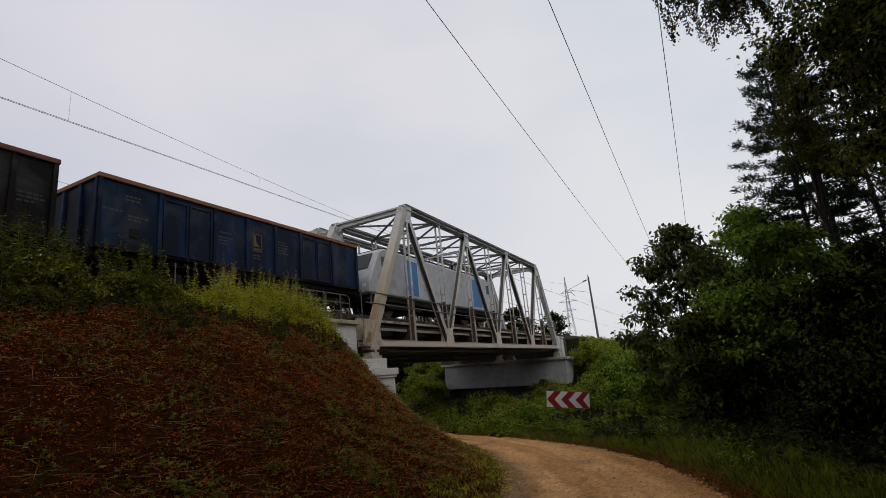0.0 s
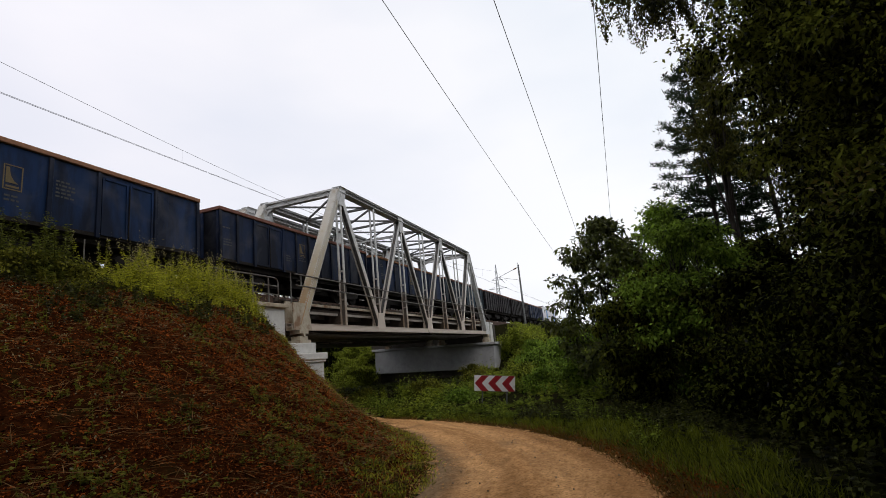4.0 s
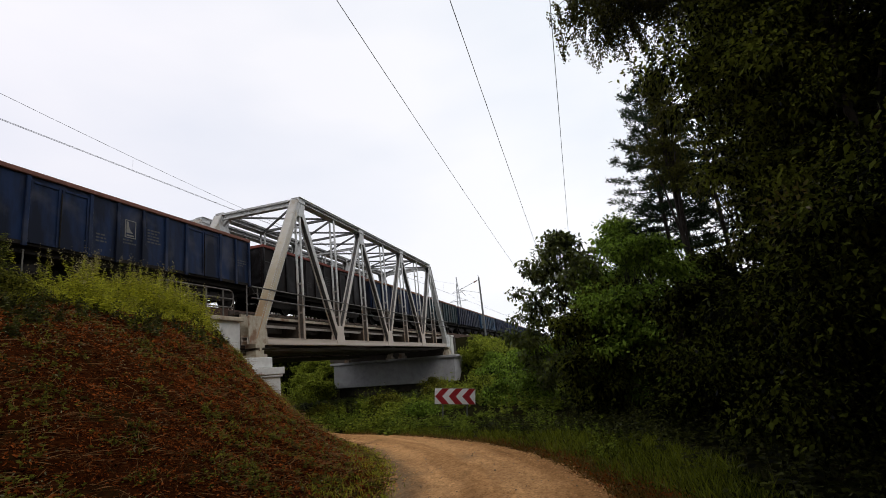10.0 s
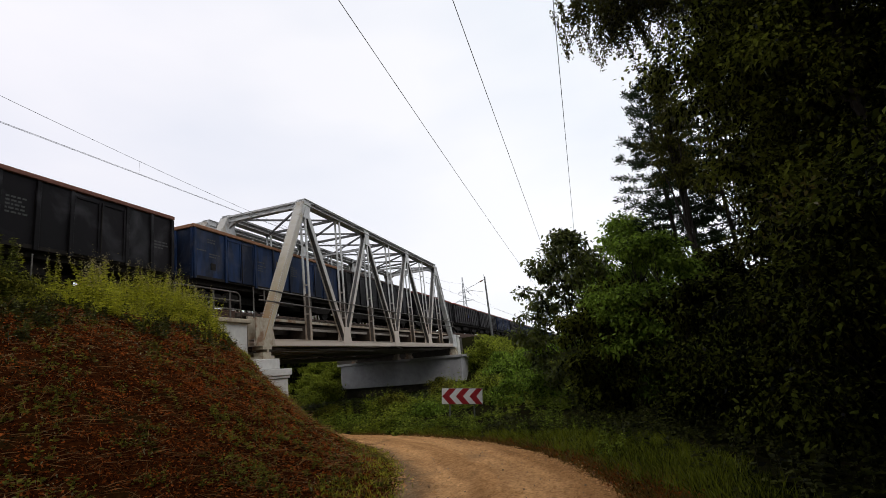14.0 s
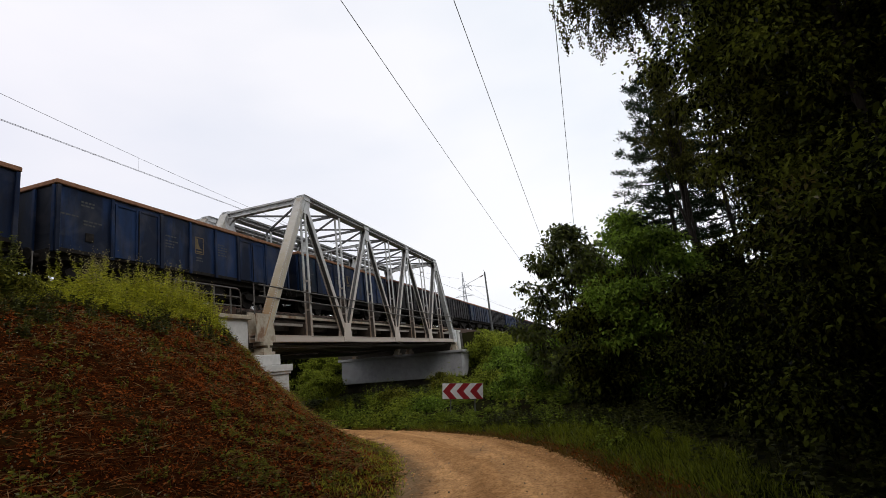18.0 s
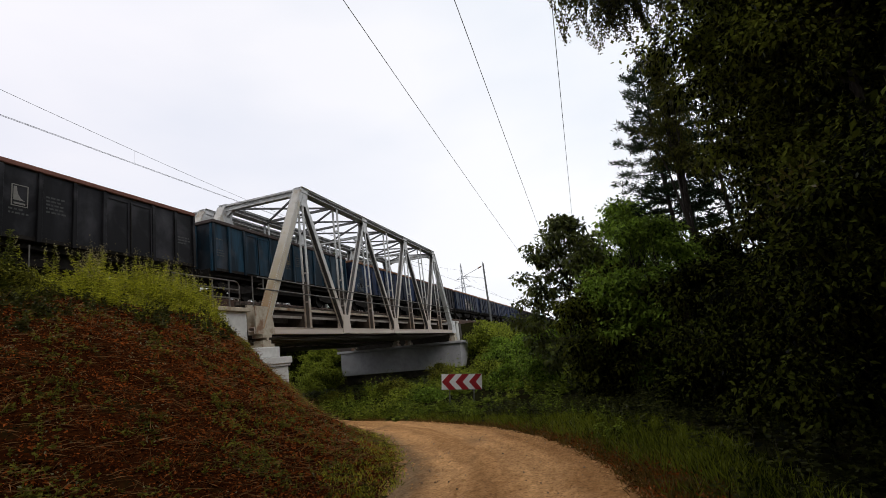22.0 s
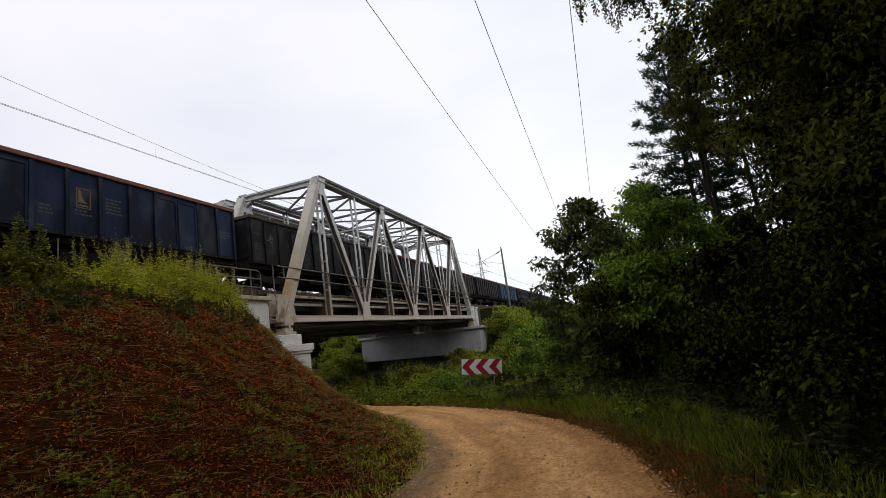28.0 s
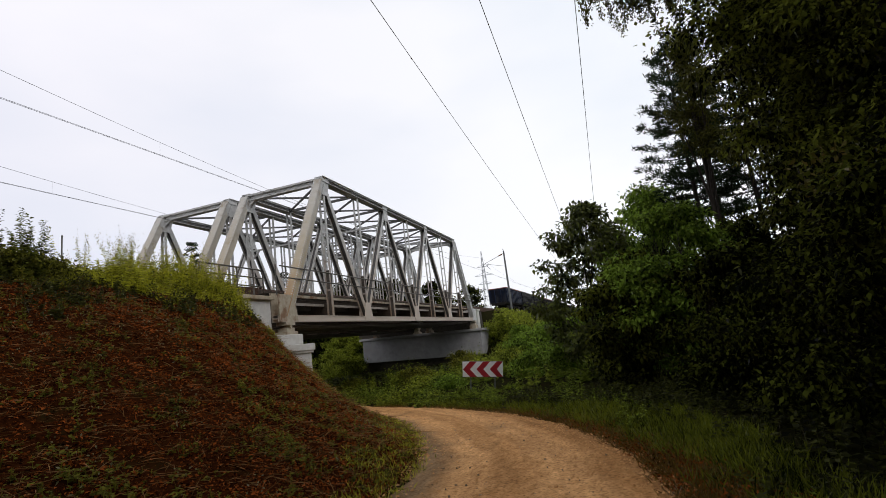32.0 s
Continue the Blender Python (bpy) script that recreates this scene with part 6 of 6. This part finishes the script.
v, tips = herbs(rng, p, 0.42, 12, 0.085, 0.5)
stuff("bramble_shoots", v, M_WEED, "yellow-green shoots among the brambles", "weeds")
p = scatter(rng, 9000, -14.0, -3.0, 3, 22, lambda x, y: (x < road_x(y) - 2.2) & ((x < edge(y) + 3.4 + 0.9 * wobble(x, y, 1.1, 3.0)) | (wobble(x, y, 2.3, 5.0) > 0.25)))
p[:, 2] += rng.uniform(0.03, 0.22, len(p))
stuff("pale_leaves", blades(p, rng.normal(size=p.shape), rng.uniform(0.02, 0.055, len(p)), 0.022, rng, 0.1), M_PALE, "pale upturned leaves on the slope", "weeds")
for bx, by, bh, sd in ((-12.6, 7.4, 0.8, 61), (-12.1, 5.6, 1.0, 62), (-13.0, 8.3, 0.7, 64)):
    broadleaf((bx, by), bh, 0.6, 0.0, 4000, 0.09, M_SHOOT, sd, "leafy green bush on top of the embankment", "shrub", "shrub", stems=4, clumps=26, clump_r=0.3, group="bushes on the embankment")
p = scatter(rng, 100000, -12, 4, 3, 24, lambda x, y: (x > road_x(y) + road_edge(y) - 0.12) & (x < road_x(y) + road_edge(y) + np.interp(y, [6, 12], [0.6, 0.35]) + 0.2 * wobble(x, y, 1.7)))
stuff("dry_edge_grass", tufts(rng, p, 5, 0.20, 0.012, 0.6), M_DRYGRASS, "short dry grass along the road edge", "grass")
p = scatter(rng, 90000, -6, 4, 3.5, 15, lambda x, y: (x > road_x(y) + road_edge(y) - 0.15 + 0.15 * wobble(x, y, 4.0)) & (x < road_x(y) + road_edge(y) + np.interp(y, [6, 9, 13], [0.75, 0.35, 0.08]) + 0.5 * wobble(x, y, 2.2, 3.0)))
p[:, 2] += rng.uniform(0.0, 0.13, len(p))
d = rng.normal(size=p.shape) * np.array([1, 1, 0.6])
stuff("edge_litter", blades(p, d, rng.uniform(0.02, 0.07, len(p)), 0.018, rng, 0.2), M_DEAD, "dead brown plants along the road edge", "litter")
# the brown slope: dead leaves, stalks, a few green shoots
slope = lambda x, y: (x < road_x(y) - 1.72) & (x > -13.8) & (y < 23.2)
p = scatter(rng, 190000, -13.8, 0.0, -5, 23.2, lambda x, y: slope(x, y) & (wobble(x, y, 5.3, 3.0) + 0.7 * wobble(x, y, 11.0, 1.0) + rng.normal(size=x.shape) * 0.4 > -0.35))
p[:, 2] += rng.uniform(0.0, 0.05, len(p))
d = rng.normal(size=p.shape) * np.array([1, 1, 0.45]) + np.array([0.3, 0, 0.15])
s = rng.uniform(0.018, 0.060, len(p))
stuff("leaf_litter", blades(p, d, s, s * 0.55, rng, 0.2), M_DEAD, "dead brown plants lying on the slope", "litter")
# heaps of withered stems, lifted at their tips
p, f = clumped(rng, 3600, 24, 0.13, -13.8, -2.0, 0.5, 23.2, slope)
p[:, 2] += 0.10 * np.clip(f - 0.35, 0, 1) * rng.random(len(p))
d = rng.normal(size=p.shape) * np.array([1, 1, 0.5]) + np.array([0.45, -0.1, 0.1])
s = rng.uniform(0.03, 0.10, len(p)) * np.interp(p[:, 1], [2, 9, 14], [0.6, 0.9, 1.3])
stuff("withered_stems", blades(p, d, s, s * rng.uniform(0.12, 0.5, len(p)), rng, 0.35), M_DEAD, "heaps of withered brown stems and leaves", "litter")
p = scatter(rng, 420, -13.0, -2.5, 5.0, 22.5, slope)
p[:, 2] += 0.09
d = rng.normal(size=p.shape) * np.array([0.6, 0.9, 0.12]) + np.array([0.5, 0, -0.12])
stuff("long_straws", blades(p, d, rng.uniform(0.3, 0.9, len(p)), 0.008, rng, 0.03), M_STRAW, "long dry straws lying on the slope", "litter")
p = scatter(rng, 26000, -13.8, -2.5, 0.5, 23.2, slope)
p[:, 2] += 0.03
d = rng.normal(size=p.shape) * np.array([1, 1, 0.25]) + np.array([0.2, 0, 0.08])
stuff("dry_stalks", blades(p, d, rng.uniform(0.1, 0.5, len(p)), 0.009, rng, 0.1), M_STRAW, "dry stalks lying on the slope", "litter")
green = lambda x, y: slope(x, y) & (wobble(x, y, 1.6, 7.0) + 0.5 * wobble(x, y, 4.0, 1.0) + rng.normal(size=x.shape) * 0.25 > 0.45)
p = scatter(rng, 20000, -13.8, -2.5, 0.5, 23.2, green)
v, tips = herbs(rng, p, 0.13, 7, 0.07, 0.6)
stuff("green_shoots", v, M_SHOOT, "green shoots growing through the dead plants", "weeds")
patch = lambda x, y: slope(x, y) & (wobble(x, y, 0.9, 3.0) + 0.5 * wobble(x, y, 2.7, 1.0) > -0.05)
p, f = clumped(rng, 560, 10, 0.14, -13.2, -3.0, 3.0, 22.5, patch)
v, tips = herbs(rng, p, 0.15 * f, 9, 0.062, 0.5)
stuff("slope_sprigs", v, M_SHOOT, "tufts of olive sprigs among the dead plants", "weeds")
p, f = clumped(rng, 300, 8, 0.12, -13.2, -3.0, 3.0, 22.5, lambda x, y: slope(x, y) & (x - road_x(y) > -5.5))
v, tips = herbs(rng, p, 0.14 * f, 8, 0.055, 0.45)
stuff("low_sprigs", v, M_SHOOT, "tufts of olive sprigs low on the slope", "weeds")
p = scatter(rng, 2600, -14.4, -6.5, 14.5, 22.5, lambda x, y: slope(x, y) & (x < -9.5 + 0.8 * wobble(x, y, 2.0)) & (wobble(x, y, 2.3, 3.0) > -0.1))
v, tips = herbs(rng, p, 0.2, 10, 0.07, 0.4)
stuff("edge_sprigs", v, M_WEED, "yellow-green sprigs along the edge of the slope", "weeds")
toe = lambda x, y: (x < road_x(y) - 1.5) & (x > road_x(y) - 2.45 - 0.5 * wobble(x, y, 1.2))
p = scatter(rng, 14000, -14, -2, 1, 23, toe)
stuff("toe_grass", tufts(rng, p, 6, 0.16, 0.013, 0.5), M_WEED, "short grass at the foot of the slope", "grass")


def pebbles():
    r = np.random.default_rng(5)
    n = 5200
    y = r.uniform(3.5, 24, n)
    off = np.where(r.random(n) < 0.6, r.choice([-1, 1], n) * r.normal(1.78, 0.22, n), r.uniform(-1.8, 1.8, n))
    x = road_x(y) + off
    z = road_z(y) + 0.045
    b = Build()
    for i in range(n):
        s = 0.006 + 0.03 * r.random() ** 3
        k = len(b.v)
        b.v += [(x[i] + s * r.uniform(0.6, 1.2) * a, y[i] + s * r.uniform(0.6, 1.2) * c, z[i] + s * e) for a, c, e in ((1, 0, 0.1), (0, 1, 0), (-1, 0, 0.1), (0, -1, 0), (0.2, 0.1, 0.8))]
        b.f += [(k, k + 1, k + 4), (k + 1, k + 2, k + 4), (k + 2, k + 3, k + 4), (k + 3, k, k + 4)]
    return tagged(new("gravel", b.mesh("gravel", M_SAND)), "loose gravel along the road edges", "gravel", kind="stuff")


pebbles()


def road_stones():
    """Single stones pressed into the sand, greyer than it."""
    r = np.random.default_rng(6)
    b = Build()
    for _ in range(320):
        y = 3.2 + 15 * r.random() ** 1.5
        x, w = float(road_x(y)) + r.normal(0, 0.85), 0.008 + 0.018 * r.random() ** 2
        z, k = float(road_z(y)) + 0.035, len(b.v)
        a0 = r.random() * 6
        b.v += [(x + w * r.uniform(0.7, 1.2) * math.cos(a0 + a), y + w * r.uniform(0.7, 1.2) * math.sin(a0 + a), z) for a in (0, 1.25, 2.5, 3.75, 5.0)]
        b.v += [(x + w * 0.55 * math.cos(a0 + a), y + w * 0.55 * math.sin(a0 + a), z + w * 0.5 + 0.012) for a in (0, 1.25, 2.5, 3.75, 5.0)]
        b.f += [(k + i, k + (i + 1) % 5, k + 5 + (i + 1) % 5, k + 5 + i) for i in range(5)] + [tuple(k + 5 + i for i in range(5))]
    return tagged(new("road_stones", b.mesh("road_stones", M_STONE)), "small grey-brown stones pressed into the road", "gravel", kind="stuff")


road_stones()


def far_woods():
    """Distant woods on the skyline, one mass."""
    r = np.random.default_rng(9)
    P, R = [], []
    for x0, x1, y0, y1, n, h in ((-160, 90, 190, 260, 220, 11), (-120, -52, 20, 180, 90, 13), (-75, -50, 25, 140, 90, 11), (-220, -120, -40, 150, 80, 14)):
        for _ in range(n):
            x, y = r.uniform(x0, x1), r.uniform(y0, y1)
            hh = h * r.uniform(0.55, 1.1)
            m = 7
            f = r.random(m)
            a = r.random(m) * 6.28
            w = 2.6 * np.sqrt(1.05 - f)
            P.append(np.stack([x + w * np.cos(a) * 0.7, y + w * np.sin(a) * 0.7, 0.6 + hh * (0.1 + 0.85 * f)], -1))
            R.append(1.0 + 1.3 * (1 - f))
    P, R = np.concatenate(P), np.concatenate(R)
    n = 50000
    p, d = crown_points(r, P, R, n)
    s = r.uniform(0.55, 1.2, n)
    return stuff("far_woods", blades(p, d + r.normal(size=d.shape), s, s * 0.7, r, 0.1), M_LEAFD, "dark green woods on the horizon", "woods")


far_woods()


# ---- the train runs over the near bridge ----
RUN = [(0, 7.23), (4, 85.76), (8, 164.73), (12, 243.75), (16, 322.42), (20, 400.35), (24, 477.13), (28, 552.37), (32, 625.67)]


def motions():
    for k, w in enumerate(wagons):
        back = PITCH * (k - 1) + 6.5
        walk(w, [(t, pose(TRACK_1, s - back, RAIL)) for t, s in RUN])
    walk(loco, [(t, pose(TRACK_1, s + PITCH - 6.5 + 16.5, RAIL)) for t, s in RUN])


motions()
